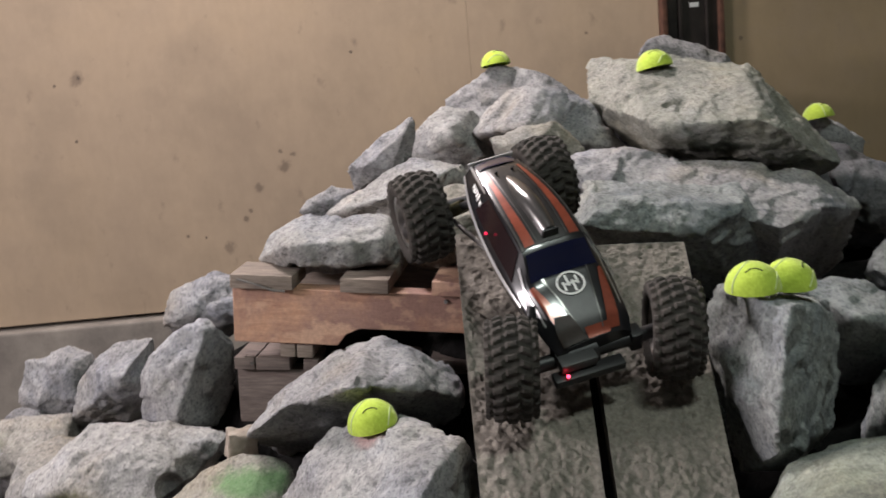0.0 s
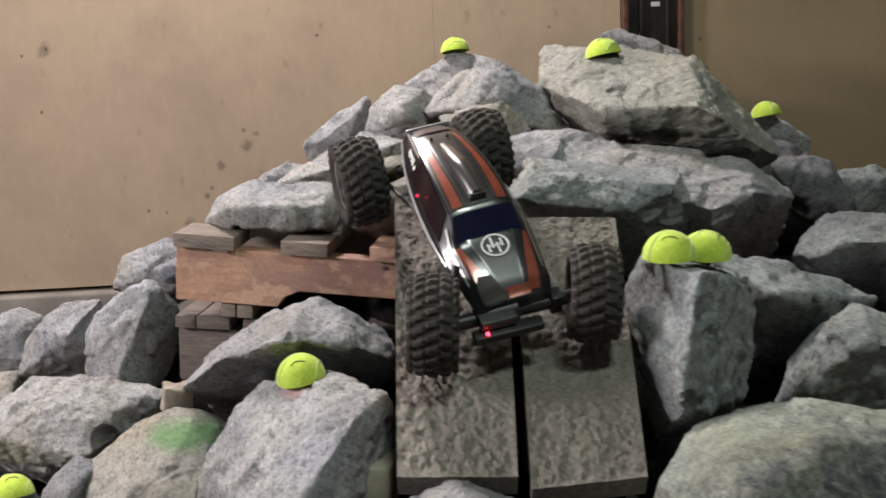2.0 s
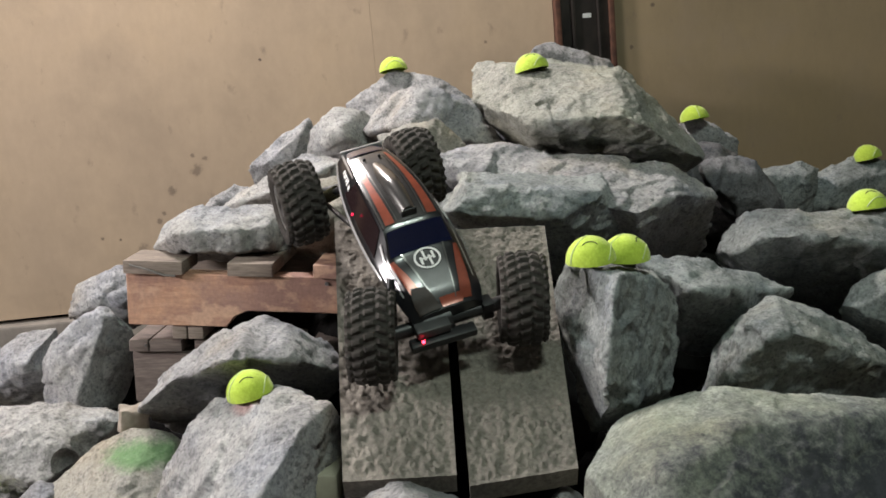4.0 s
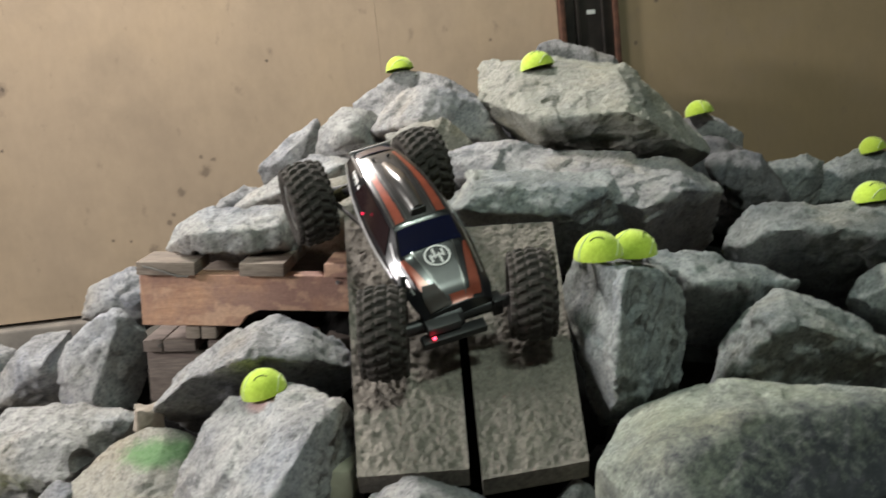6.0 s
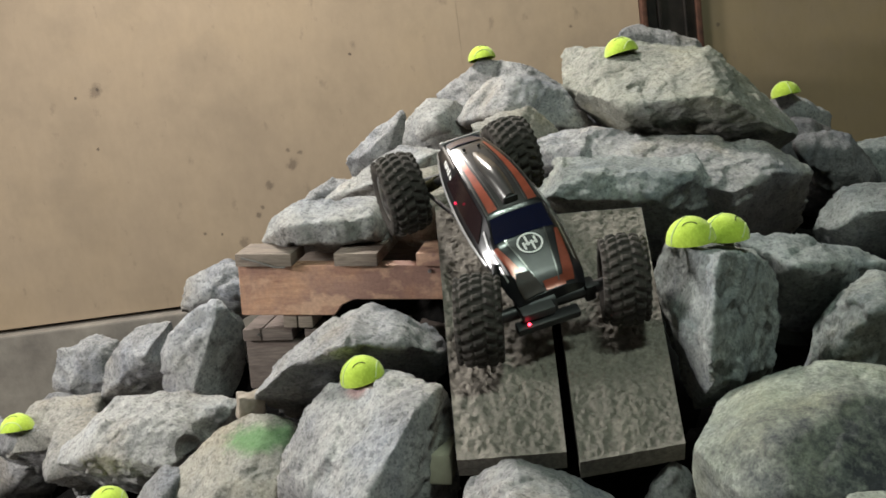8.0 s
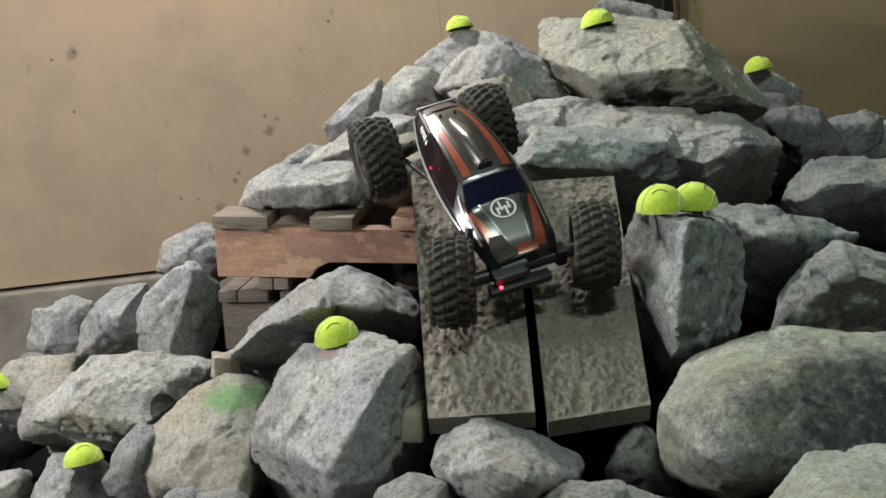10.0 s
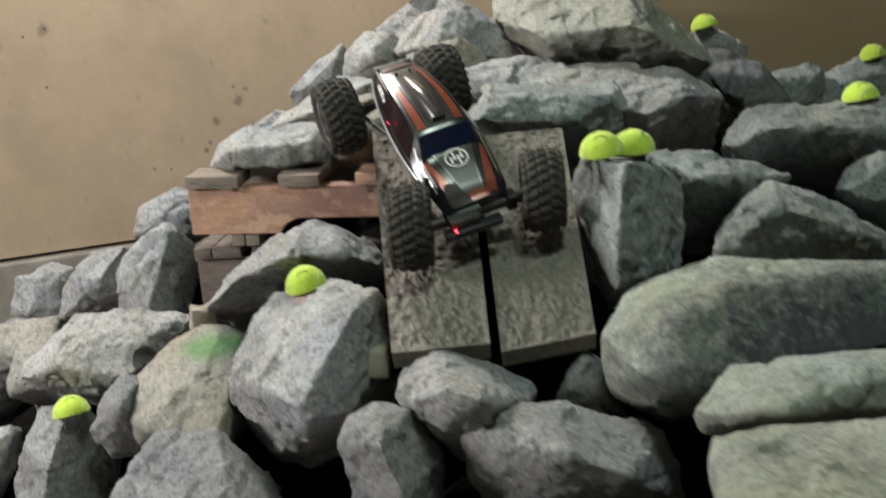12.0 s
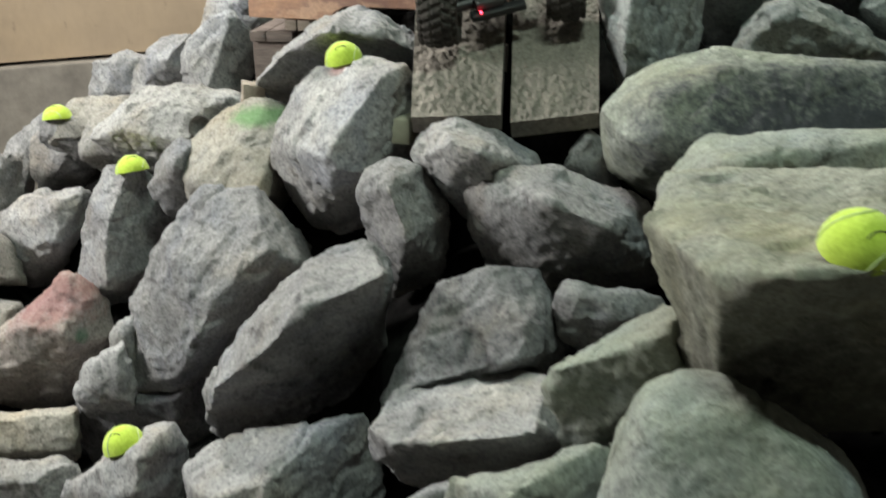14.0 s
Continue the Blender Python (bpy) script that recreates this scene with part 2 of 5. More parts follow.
def wall_board(name, tone, spots):
    """Painted board with blotches, scuffs and a few round knots (x, z, radius, strength)."""
    m, nt, b = mat(name, 0.7)
    base = ramp(nt, noise_tex(nt, 1.6, 6, 0.62), [(0.28, (0.80 * tone[0], 0.80 * tone[1], 0.82 * tone[2])), (0.5, tone), (0.75, (1.1 * tone[0], 1.08 * tone[1], 1.02 * tone[2]))])
    grain = ramp(nt, noise_tex(nt, 40, 5, 0.65, stretch=(1.0, 1, 0.5)), [(0.3, (0.95, 0.95, 0.95)), (0.7, (1.04, 1.04, 1.04))])
    c = mix(nt, 1.0, base, grain, "MULTIPLY")
    smudge = ramp(nt, noise_tex(nt, 4.5, 6, 0.66), [(0.51, (0, 0, 0)), (0.74, (0.50, 0.50, 0.50))])
    c = mix(nt, smudge, c, (0.27, 0.21, 0.15))
    cloud = ramp(nt, noise_tex(nt, 2.3, 7, 0.7), [(0.46, (0, 0, 0)), (0.68, (0.30, 0.30, 0.30))])
    c = mix(nt, cloud, c, (0.30, 0.225, 0.15))
    scuff = ramp(nt, noise_tex(nt, 16, 4, 0.6, stretch=(1.4, 1, 0.8)), [(0.63, (0, 0, 0)), (0.74, (0.6, 0.6, 0.6))])
    c = mix(nt, scuff, c, (0.20, 0.15, 0.11))
    geo = nt.nodes.new("ShaderNodeNewGeometry")
    edge = noise_tex(nt, 60, 4, 0.7)
    for x, z, r, k in spots:
        vm = nt.nodes.new("ShaderNodeVectorMath")
        vm.operation = "DISTANCE"
        vm.inputs[1].default_value = (x, 0.0, z)
        nt.links.new(geo.outputs["Position"], vm.inputs[0])
        d = nt.nodes.new("ShaderNodeMath")
        d.operation = "MULTIPLY_ADD"
        d.inputs[1].default_value = 1 / r
        nt.links.new(vm.outputs["Value"], d.inputs[0])
        nt.links.new(edge, d.inputs[2])
        c = mix(nt, ramp(nt, d.outputs[0], [(0.7, (k, k, k)), (0.98, (0, 0, 0))]), c, (0.085, 0.06, 0.045))
    nt.links.new(c, b.inputs["Base Color"])
    bump(nt, b, [(noise_tex(nt, 45, 5, 0.65, stretch=(1.0, 1, 0.5)), 0.0012, 0.25)])
    return m


KNOTS = [(-1.096, 0.641, 0.045, 0.5), (-1.090, 0.643, 0.014, 0.9), (-1.155, 0.628, 0.011, 0.9), (-0.380, 0.646, 0.012, 0.95), (-0.594, 0.407, 0.016, 0.6),
         (-0.585, 0.365, 0.040, 0.55), (-0.560, 0.395, 0.020, 0.55), (-0.818, 0.193, 0.012, 0.9), (-0.660, 0.315, 0.030, 0.55), (-0.705, 0.235, 0.022, 0.6), (-0.690, 0.255, 0.016, 0.6),
         (-1.120, 0.480, 0.012, 0.9), (-0.865, 0.200, 0.014, 0.7), (-0.760, 0.160, 0.040, 0.45), (0.705, 0.700, 0.016, 0.8), (0.640, 0.590, 0.014, 0.7), (0.235, 0.640, 0.013, 0.6)]
BOARD = wall_board("tan_wall_board", (0.405, 0.307, 0.212), KNOTS)
BOARD_B = wall_board("brown_wall_board", (0.275, 0.208, 0.12), KNOTS[14:])


def flat(name, color, rough=0.5, metal=0.0, coat=0.0, grain=0.0):
    m, nt, b = mat(name, rough, metal)
    n = ramp(nt, noise_tex(nt, 60, 4, 0.6), [(0.3, tuple(v * (1 - grain) for v in color)), (0.7, tuple(min(1, v * (1 + grain)) for v in color))])
    nt.links.new(n, b.inputs["Base Color"])
    b.inputs["Coat Weight"].default_value = coat
    b.inputs["Coat Roughness"].default_value = 0.14
    return m


def felt():
    m, nt, b = mat("tennis_felt", 0.95)
    n = noise_tex(nt, 260, 4, 0.7)
    w = noise_tex(nt, 35, 4, 0.6)
    c = ramp(nt, n, [(0.3, (0.40, 0.55, 0.045)), (0.7, (0.56, 0.74, 0.085))])
    c = mix(nt, 0.45, c, ramp(nt, w, [(0.3, (0.72, 0.75, 0.6)), (0.65, (1.1, 1.1, 1.0))]), "MULTIPLY")
    nt.links.new(c, b.inputs["Base Color"])
    b.inputs["Sheen Weight"].default_value = 0.3
    bump(nt, b, [(n, 0.002, 0.5)])
    return m


FELT = felt()
SEAM = flat("seam_rubber", (0.55, 0.66, 0.30), 0.8, grain=0.1)
INK = flat("ink_print", (0.03, 0.04, 0.02), 0.8)
RUBBER = plain_noise("tyre_rubber", (0.016, 0.014, 0.012), (0.052, 0.045, 0.037), 60, 0.85, 0.0006)
BLACK = flat("black_plastic", (0.012, 0.012, 0.013), 0.45, grain=0.3)
GUNMETAL = flat("gunmetal_lexan", (0.06, 0.058, 0.057), 0.32, 0.7, 1.0, 0.12)
HOOD = flat("dark_grey_lexan", (0.042, 0.041, 0.041), 0.38, 0.25, 0.35, 0.15)
GLOSSBLACK = flat("gloss_black_lexan", (0.010, 0.010, 0.012), 0.3, 0.0, 1.0, 0.2)
INNER = flat("inside_shell", (0.022, 0.013, 0.009), 0.6, grain=0.4)
# silver trim, lightened and less metallic so the colour holds some reflected lamp light
SILVER = flat("silver_lexan", (0.52, 0.51, 0.51), 0.25, 0.35, 1.0, 0.1)
ORANGE = flat("orange_red_lexan", (0.27, 0.062, 0.034), 0.3, 0.25, 0.8, 0.2)
TINT = flat("smoked_window", (0.006, 0.009, 0.034), 0.12, 0.0, 1.0)
SIDE_TINT = flat("smoked_side_window", (0.016, 0.008, 0.009), 0.16, 0.0, 0.3)
SMOKE = flat("smoke_lexan", (0.13, 0.126, 0.122), 0.28, 0.7, 1.0, 0.1)
WHITE = flat("white_decal", (0.8, 0.8, 0.78), 0.4)
CHROME = flat("satin_rim", (0.22, 0.21, 0.20), 0.3, 0.9, grain=0.2)
STEEL = flat("link_steel", (0.35, 0.34, 0.33), 0.35, 1.0)
GREYBOX = flat("grey_case", (0.045, 0.045, 0.046), 0.45, grain=0.1)
BRASS = flat("spring_coil", (0.10, 0.09, 0.05), 0.4, 0.8)
LED, _nt, _b = mat("red_led")
_b.inputs["Base Color"].default_value = (0.5, 0.01, 0.01, 1)
_b.inputs["Emission Color"].default_value = (1.0, 0.03, 0.06, 1)
_b.inputs["Emission Strength"].default_value = 12
GLOW, _nt, _b = mat("dim_red_led")
_b.inputs["Base Color"].default_value = (0.3, 0.01, 0.02, 1)
_b.inputs["Emission Color"].default_value = (1.0, 0.02, 0.08, 1)
_b.inputs["Emission Strength"].default_value = 1.6


# ---- mesh helpers ----
def part(name, bm, material, parent=None, label="", smooth=True):
    me = bpy.data.meshes.new(name)
    bmesh.ops.recalc_face_normals(bm, faces=bm.faces)
    bm.to_mesh(me)
    bm.free()
    me.materials.append(material)
    if smooth:
        me.shade_smooth()
        me.set_sharp_from_angle(angle=radians(38))
    ob = new(name, me)
    if parent:
        ob.parent = parent
    if label:
        ob["label"] = label
    return ob


def box_bm(lo, hi, bevel=0.0, cuts=0):
    bm = bmesh.new()
    bmesh.ops.create_cube(bm, size=1)
    for v in bm.verts:
        v.co = [lo[i] + (v.co[i] + 0.5) * (hi[i] - lo[i]) for i in range(3)]
    if bevel:
        bmesh.ops.bevel(bm, geom=bm.edges[:], offset=bevel, segments=2, affect="EDGES", profile=0.6)
    if cuts:
        bmesh.ops.subdivide_edges(bm, edges=bm.edges[:], cuts=cuts, use_grid_fill=True)
    return bm


def rod_bm(a, b, r, n=10, r2=None):
    a, b = Vector(a), Vector(b)
    bm = bmesh.new()
    bmesh.ops.create_cone(bm, segments=n, radius1=r, radius2=r if r2 is None else r2, depth=(b - a).length, cap_ends=True)
    q = (b - a).to_track_quat("Z", "Y").to_matrix().to_4x4()
    bm.transform(Matrix.Translation((a + b) / 2) @ q)
    return bm


def merged(*bms):
    out = bmesh.new()
    for b in bms:
        tmp = bpy.data.meshes.new("tmp")
        b.to_mesh(tmp)
        b.free()
        out.from_mesh(tmp)
        bpy.data.meshes.remove(tmp)
    return out


def lathe_bm(profile, n=48, axis="X"):
    """Turns (along, radius) pairs round the x axis."""
    bm = bmesh.new()
    rings = []
    for k in range(n):
        a = 2 * math.pi * k / n
        rings.append([bm.verts.new((s, r * math.cos(a), r * math.sin(a))) for s, r in profile])
    for k in range(n):
        p, q = rings[k], rings[(k + 1) % n]
        for i in range(len(profile) - 1):
            bm.faces.new((p[i], p[i + 1], q[i + 1], q[i]))
    return bm


# ---- room ----
def structure(name, bm, material, label, cat):
    return tagged(part(name, bm, material, None, label, smooth=False), label, cat, kind="structure")


POST_X0, POST_X1, LPOST = 0.428, 0.594, -1.655
structure("floor", box_bm((-3.2, -5.2, FLOOR - 0.1), (3.0, 0.2, FLOOR)), FLOOR_M, "grey concrete floor under the rock pile", "floor")
# ceiling, south, west and east walls are unseen, added for bounce light
structure("ceiling", box_bm((-3.2, -5.2, ROOF), (3.0, 0.2, ROOF + 0.1)), PLASTER, "unseen ceiling added to close the room", "ceiling")
structure("wall_north", merged(box_bm((LPOST, 0.0, 0.0), (-0.0725, 0.09, ROOF)), box_bm((-0.0720, 0.0, 0.0), (POST_X0 - 0.002, 0.09, ROOF))), BOARD, "tan painted wall board with stains and scuffs", "wall")
structure("wall_north_right", box_bm((POST_X1 + 0.002, 0.0, 0.0), (3.0, 0.09, ROOF)), BOARD_B, "darker brown wall board beside the dark post", "wall")
structure("wall_north_left", box_bm((-3.2, 0.0, 0.0), (LPOST - 0.122, 0.09, ROOF)), BOARD, "tan wall board past the dark post", "wall")
structure("wall_south", box_bm((-3.2, -5.3, FLOOR), (3.0, -5.2, ROOF)), PLASTER, "unseen wall added behind the camera to close the room", "wall")
structure("wall_west", box_bm((-3.3, -5.3, FLOOR), (-3.2, 0.2, ROOF)), PLASTER, "unseen side wall added to close the room", "wall")
structure("wall_east", box_bm((3.0, -5.3, FLOOR), (3.1, 0.2, ROOF)), PLASTER, "unseen side wall added to close the room", "wall")


def footing():
    bm = box_bm((-3.2, -0.035, FLOOR), (3.0, 0.12, -0.012), 0.006)
    return structure("footing", bm, CEMENT, "rough grey cement footing below the wall board", "footing")


footing()


def post(x0, x1, label):
    p = tagged(new("wall_post"), label, "post", kind="structure")
    p.location = (x0, 0, -0.01)
    w = x1 - x0
    part("web", box_bm((0.012, 0.0, 0), (w - 0.012, 0.08, ROOF), 0.003), POST, p)
    part("flange", box_bm((0.0, -0.035, 0), (0.014, 0.085, ROOF), 0.003), RUST, p, "rusty flange edge")
    part("flange", box_bm((w - 0.014, -0.02, 0), (w, 0.085, ROOF), 0.003), RUST, p, "rusty flange edge")
    part("rib", box_bm((w * 0.28, -0.018, 0), (w * 0.34, 0.0, ROOF), 0.003), POST, p)
    part("rib", box_bm((w * 0.72, -0.014, 0), (w * 0.76, 0.0, ROOF), 0.003), POST, p)
    return p


right_post = post(POST_X0, POST_X1, "dark steel post with rusty edges in the wall")
sticker = part("sticker", box_bm((0.080, -0.0022, 0.690), (0.104, 0.0, 0.702), 0.0004), WHITE, right_post, "small pale sticker with unreadable print")
post(LPOST - 0.12, LPOST, "dark steel post at the end of the board")


# ---- boulders ----
HEAP = []


def cut_block(planes):
    """A block trimmed by planes (normal, distance), closed again after each cut."""
    far = max(d for _, d in planes) * 2.5
    bm = bmesh.new()
    bmesh.ops.create_cube(bm, size=2 * far)
    for n, d in planes:
        n = Vector(n)
        if max(v.co.dot(n) for v in bm.verts) <= d + 1e-5:
            continue
        cut = bmesh.ops.bisect_plane(bm, geom=bm.verts[:] + bm.edges[:] + bm.faces[:], dist=1e-6, plane_co=n * d, plane_no=n, clear_outer=True)
        rim = [e for e in cut["geom_cut"] if isinstance(e, bmesh.types.BMEdge)]
        if rim:
            bmesh.ops.contextual_create(bm, geom=rim)
    return bm


def boulder(place, size, material, label, cuts, seed, fine=5, rough=1.0, chip=12, bites=(), wear=1, name="boulder", category="rock"):
    """A stone broken along flat cuts: (heading, rise, distance from its middle in mm). bites: hollows knocked out of it (x, y, z, radius)."""
    planes = []
    for az, el, d in cuts:
        az, el = radians(az), radians(el)
        planes.append(((math.cos(el) * math.cos(az), math.cos(el) * math.sin(az), math.sin(el)), max(d, 8) * GROW))
    rng = np.random.default_rng(seed)
    bm = cut_block(planes)
    co = np.array([v.co for v in bm.verts])
    bm.free()
    # knocked-off corners and edges
    for _ in range(chip):
        n = rng.normal(size=3)
        n /= np.linalg.norm(n)
        planes.append((tuple(n), float((co @ n).max() * rng.uniform(0.90, 0.975))))
    bm = cut_block(planes)
    bmesh.ops.recalc_face_normals(bm, faces=bm.faces)
    raw = bpy.data.meshes.new("raw")
    bm.to_mesh(raw)
    bm.free()
    ob = new(name, raw)
    tools = []
    for k, (bx, by, bz, br) in enumerate(bites):
        bb = bmesh.new()
        bmesh.ops.create_icosphere(bb, subdivisions=3, radius=br)
        tm = bpy.data.meshes.new("bite")
        bb.to_mesh(tm)
        bb.free()
        tool = new("bite", tm)
        tool.location = (bx, by, bz)
        tools.append(tool)
        md = ob.modifiers.new("bite", "BOOLEAN")
        md.operation, md.object, md.solver = "DIFFERENCE", tool, "EXACT"
    md = ob.modifiers.new("grid", "REMESH")
    md.mode, md.voxel_size = "VOXEL", 0.0045 if fine > 5 else 0.006
    if wear:
        md = ob.modifiers.new("worn", "SMOOTH")
        md.factor, md.iterations = 0.5, wear
    bpy.context.view_layer.update()
    me = bpy.data.meshes.new_from_object(ob.evaluated_get(bpy.context.evaluated_depsgraph_get()))
    ob.modifiers.clear()
    ob.data = me
    for tool in tools:
        tm = tool.data
        bpy.data.objects.remove(tool)
        bpy.data.meshes.remove(tm)
    bpy.data.meshes.remove(raw)
    count = len(me.vertices)
    co, nrm = np.empty(count * 3, np.float32), np.empty(count * 3, np.float32)
    me.vertices.foreach_get("co", co)
    me.vertex_normals.foreach_get("vector", nrm)
    co, nrm = co.reshape(-1, 3), nrm.reshape(-1, 3)
    s = float(np.mean(size))
    off = Vector((seed * 3.17, seed * 1.31, seed * 0.77))
    # flat spalls: each vertex follows the tilted plane of its nearest seed, so faces break into shallow facets
    lo, hi = co.min(0), co.max(0)
    cells = int(max(8, min(90, np.prod(hi - lo) / 0.075 ** 3)))
    seeds = rng.uniform(lo, hi, (cells, 3)).astype(np.float32)
    tilt = rng.normal(0, 0.05, (cells, 3)).astype(np.float32)
    lift = rng.uniform(-0.0035, 0.0015, cells).astype(np.float32)
    soft, grainy = np.empty(count), np.empty((count, 3), np.float32)
    for i, c in enumerate(co):
        p = Vector(c)
        soft[i] = 0.008 * s * noise.fractal(p * (3.0 / s) + off, 0.9, 2.1, 3) + 0.0027 * noise.fractal(p * 28 + off, 0.75, 2.2, 4) + 0.0020 * noise.fractal(p * 90 - off, 0.7, 2.1, 2)
        grainy[i] = noise.noise_vector(p * 24 + off)
    at = co + grainy * 0.018
    near = np.empty(count, int)
    for k in range(0, count, 4000):
        near[k:k + 4000] = ((at[k:k + 4000, None] - seeds[None]) ** 2).sum(2).argmin(1)
    push = soft + np.clip(lift[near] + (tilt[near] * (co - seeds[near])).sum(1), -0.009, 0.006)
    # smaller flakes broken out along the faces
    cells = int(max(30, min(420, np.prod(hi - lo) / 0.036 ** 3)))
    seeds = rng.uniform(lo, hi, (cells, 3)).astype(np.float32)
    tilt = rng.normal(0, 0.045, (cells, 3)).astype(np.float32)
    lift = rng.uniform(-0.0012, 0.0004, cells).astype(np.float32)
    for k in range(0, count, 2000):
        near[k:k + 2000] = ((at[k:k + 2000, None] - seeds[None]) ** 2).sum(2).argmin(1)
    push += np.clip(lift[near] + (tilt[near] * (co - seeds[near])).sum(1), -0.004, 0.003)
    co = co + nrm * (rough * push)[:, None].astype(np.float32)
    me.vertices.foreach_set("co", co.ravel())
    me.update()
    me.materials.clear()
    me.materials.append(material)
    me.shade_smooth()
    ob.location = place
    HEAP.append((place, size))
    return tagged(ob, label, category)


GROW = 0.00104
boulder((0.325, -0.849, 0.469), (0.445, 0.502, 0.267), SUMMIT, "large pale grey granite boulder topping the pile",
        [(-98, -42, 146), (-24, 41, 114), (-117, -68, 75), (154, -33, 137), (-18, 44, 114), (-98, 68, 116), (-169, -45, 114), (123, -73, 108), (-22, 81, 107), (98, -50, 152), (77, 73, 160), (-42, 48, 133), (89, 13, 247), (15, 20, 167), (-155, 47, 178), (35, 7, 193), (48, 17, 199), (20, 65, 127), (5, 36, 138), (-100, -56, 121), (138, -48, 134), (-10, -35, 225), (-37, -12, 218), (51, -48, 203)], 1, 6, bites=[(-0.110, -0.146, 0.060, 0.013), (-0.096, -0.146, 0.068, 0.014), (-0.083, -0.143, 0.076, 0.012)])
boulder((0.382, -0.423, 0.556), (0.214, 0.124, 0.147), GREY, "grey boulder behind the top of the pile",
        [(-105, -68, 52), (16, 69, 51), (73, 38, 52), (90, 0, 62), (-90, 0, 62), (101, -61, 70), (-86, -34, 56), (136, -14, 72), (152, 32, 83), (-65, 35, 63), (-20, -44, 91), (-57, 55, 61), (-138, -19, 85), (156, -15, 77), (118, 19, 66), (18, 21, 82), (169, -24, 81), (122, 72, 71), (40, 17, 78), (50, -33, 94), (96, 33, 59), (-62, -25, 74)], 2, 5)
boulder((0.687, -0.482, 0.357), (0.143, 0.098, 0.139), GREY, "small grey stone under a ball half by the wall",
        [(-85, -62, 50), (34, 35, 46), (90, 0, 49), (-175, -41, 48), (150, 2, 54), (-103, -31, 44), (-90, 0, 49), (-62, 17, 49), (-1, 0, 70), (87, -55, 69), (-87, -46, 46), (133, -30, 52), (57, 74, 55), (131, 2, 49), (6, 53, 48), (84, 31, 46), (-47, 43, 52), (-53, 0, 56), (-147, -36, 50), (-155, 3, 73), (36, 0, 71), (133, 52, 67)], 3, 5)
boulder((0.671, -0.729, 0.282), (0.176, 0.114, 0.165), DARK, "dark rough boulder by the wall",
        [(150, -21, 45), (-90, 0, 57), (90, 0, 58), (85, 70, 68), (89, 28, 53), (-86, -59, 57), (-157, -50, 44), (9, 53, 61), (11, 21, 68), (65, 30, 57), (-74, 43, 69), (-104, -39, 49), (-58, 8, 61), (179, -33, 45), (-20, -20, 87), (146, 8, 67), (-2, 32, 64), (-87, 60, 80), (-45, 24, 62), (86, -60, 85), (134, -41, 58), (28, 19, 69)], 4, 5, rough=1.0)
boulder((0.874, -0.48, 0.219), (0.167, 0.109, 0.162), COOL, "blue-grey boulder low against the brown wall",
        [(-13, -8, 70), (105, 67, 65), (167, -24, 41), (93, 28, 50), (-74, -14, 47), (137, -16, 41), (-85, -58, 55), (-160, -24, 50), (90, 0, 54), (-90, 0, 55), (-52, -6, 58), (19, -7, 81), (32, 64, 77), (-86, 48, 75), (-87, -44, 51), (86, -56, 81), (-104, 65, 80), (-63, 48, 80)], 5, 5)
boulder((1.112, -0.404, 0.165), (0.429, 0.189, 0.238), COOL, "wide blue-grey boulder near the brown wall",
        [(-105, -63, 63), (-100, -49, 66), (-90, 0, 95), (90, 0, 94), (120, 59, 96), (111, -69, 97), (100, 30, 78), (76, 72, 97), (141, -1, 135), (-71, 11, 113), (-5, 0, 210), (121, -1, 106), (27, 38, 144), (10, 54, 136), (-145, -63, 92), (-98, 49, 125), (46, 31, 134), (-63, 32, 127), (43, 0, 184), (-122, 61, 137), (-131, -2, 174), (-82, 61, 123)], 6, 5)
boulder((0.663, -1.245, 0.219), (0.425, 0.269, 0.235), COOL, "broad pale blue-grey boulder carrying a ball half",
        [(-67, 81, 102), (-102, -41, 53), (73, 70, 95), (86, 35, 107), (-90, -61, 64), (-144, -58, 65), (90, 0, 134), (-58, -9, 111), (134, -54, 118), (24, 57, 135), (-57, 63, 112), (-49, 48, 123), (90, -69, 138), (44, -9, 203), (71, 29, 133), (139, 19, 163), (-2, -11, 201), (116, 11, 138), (112, 60, 125), (177, 24, 212), (147, -15, 157), (-158, 77, 143)], 7, 5)
boulder((0.257, -1.082, 0.32), (0.512, 0.396, 0.325), GREY, "long grey boulder below the summit",
        [(-50, -35, 117), (-75, 66, 102), (-131, -47, 41), (45, 73, 113), (-55, 69, 109), (-112, -62, 59), (80, 40, 150), (169, -49, 87), (90, 0, 198), (22, 26, 207), (-30, -6, 221), (-122, 1, 135), (1, -7, 256), (-31, 46, 157), (119, -66, 157), (38, 23, 213), (143, -51, 128), (150, 1, 226), (40, -5, 271), (-99, 52, 147), (107, 68, 175), (13, 50, 168), (-28, 24, 200), (124, 1, 207)], 8, 6)
boulder((0.157, -1.159, 0.316), (0.334, 0.282, 0.223), COOL, "dark grey granite boulder behind the slabs",
        [(-105, -53, 38), (-145, -56, 41), (-40, 82, 100), (83, 35, 118), (-58, -30, 84), (68, 73, 100), (90, 0, 141), (137, -52, 104), (145, 36, 148), (-85, 35, 143), (5, -4, 166), (113, 19, 137), (-35, -3, 131), (-33, -49, 114), (-176, 42, 162), (104, -65, 125), (17, 14, 165), (40, -3, 179), (-23, 28, 148), (157, -18, 131), (-95, 18, 147), (41, 11, 169)], 9, 6)
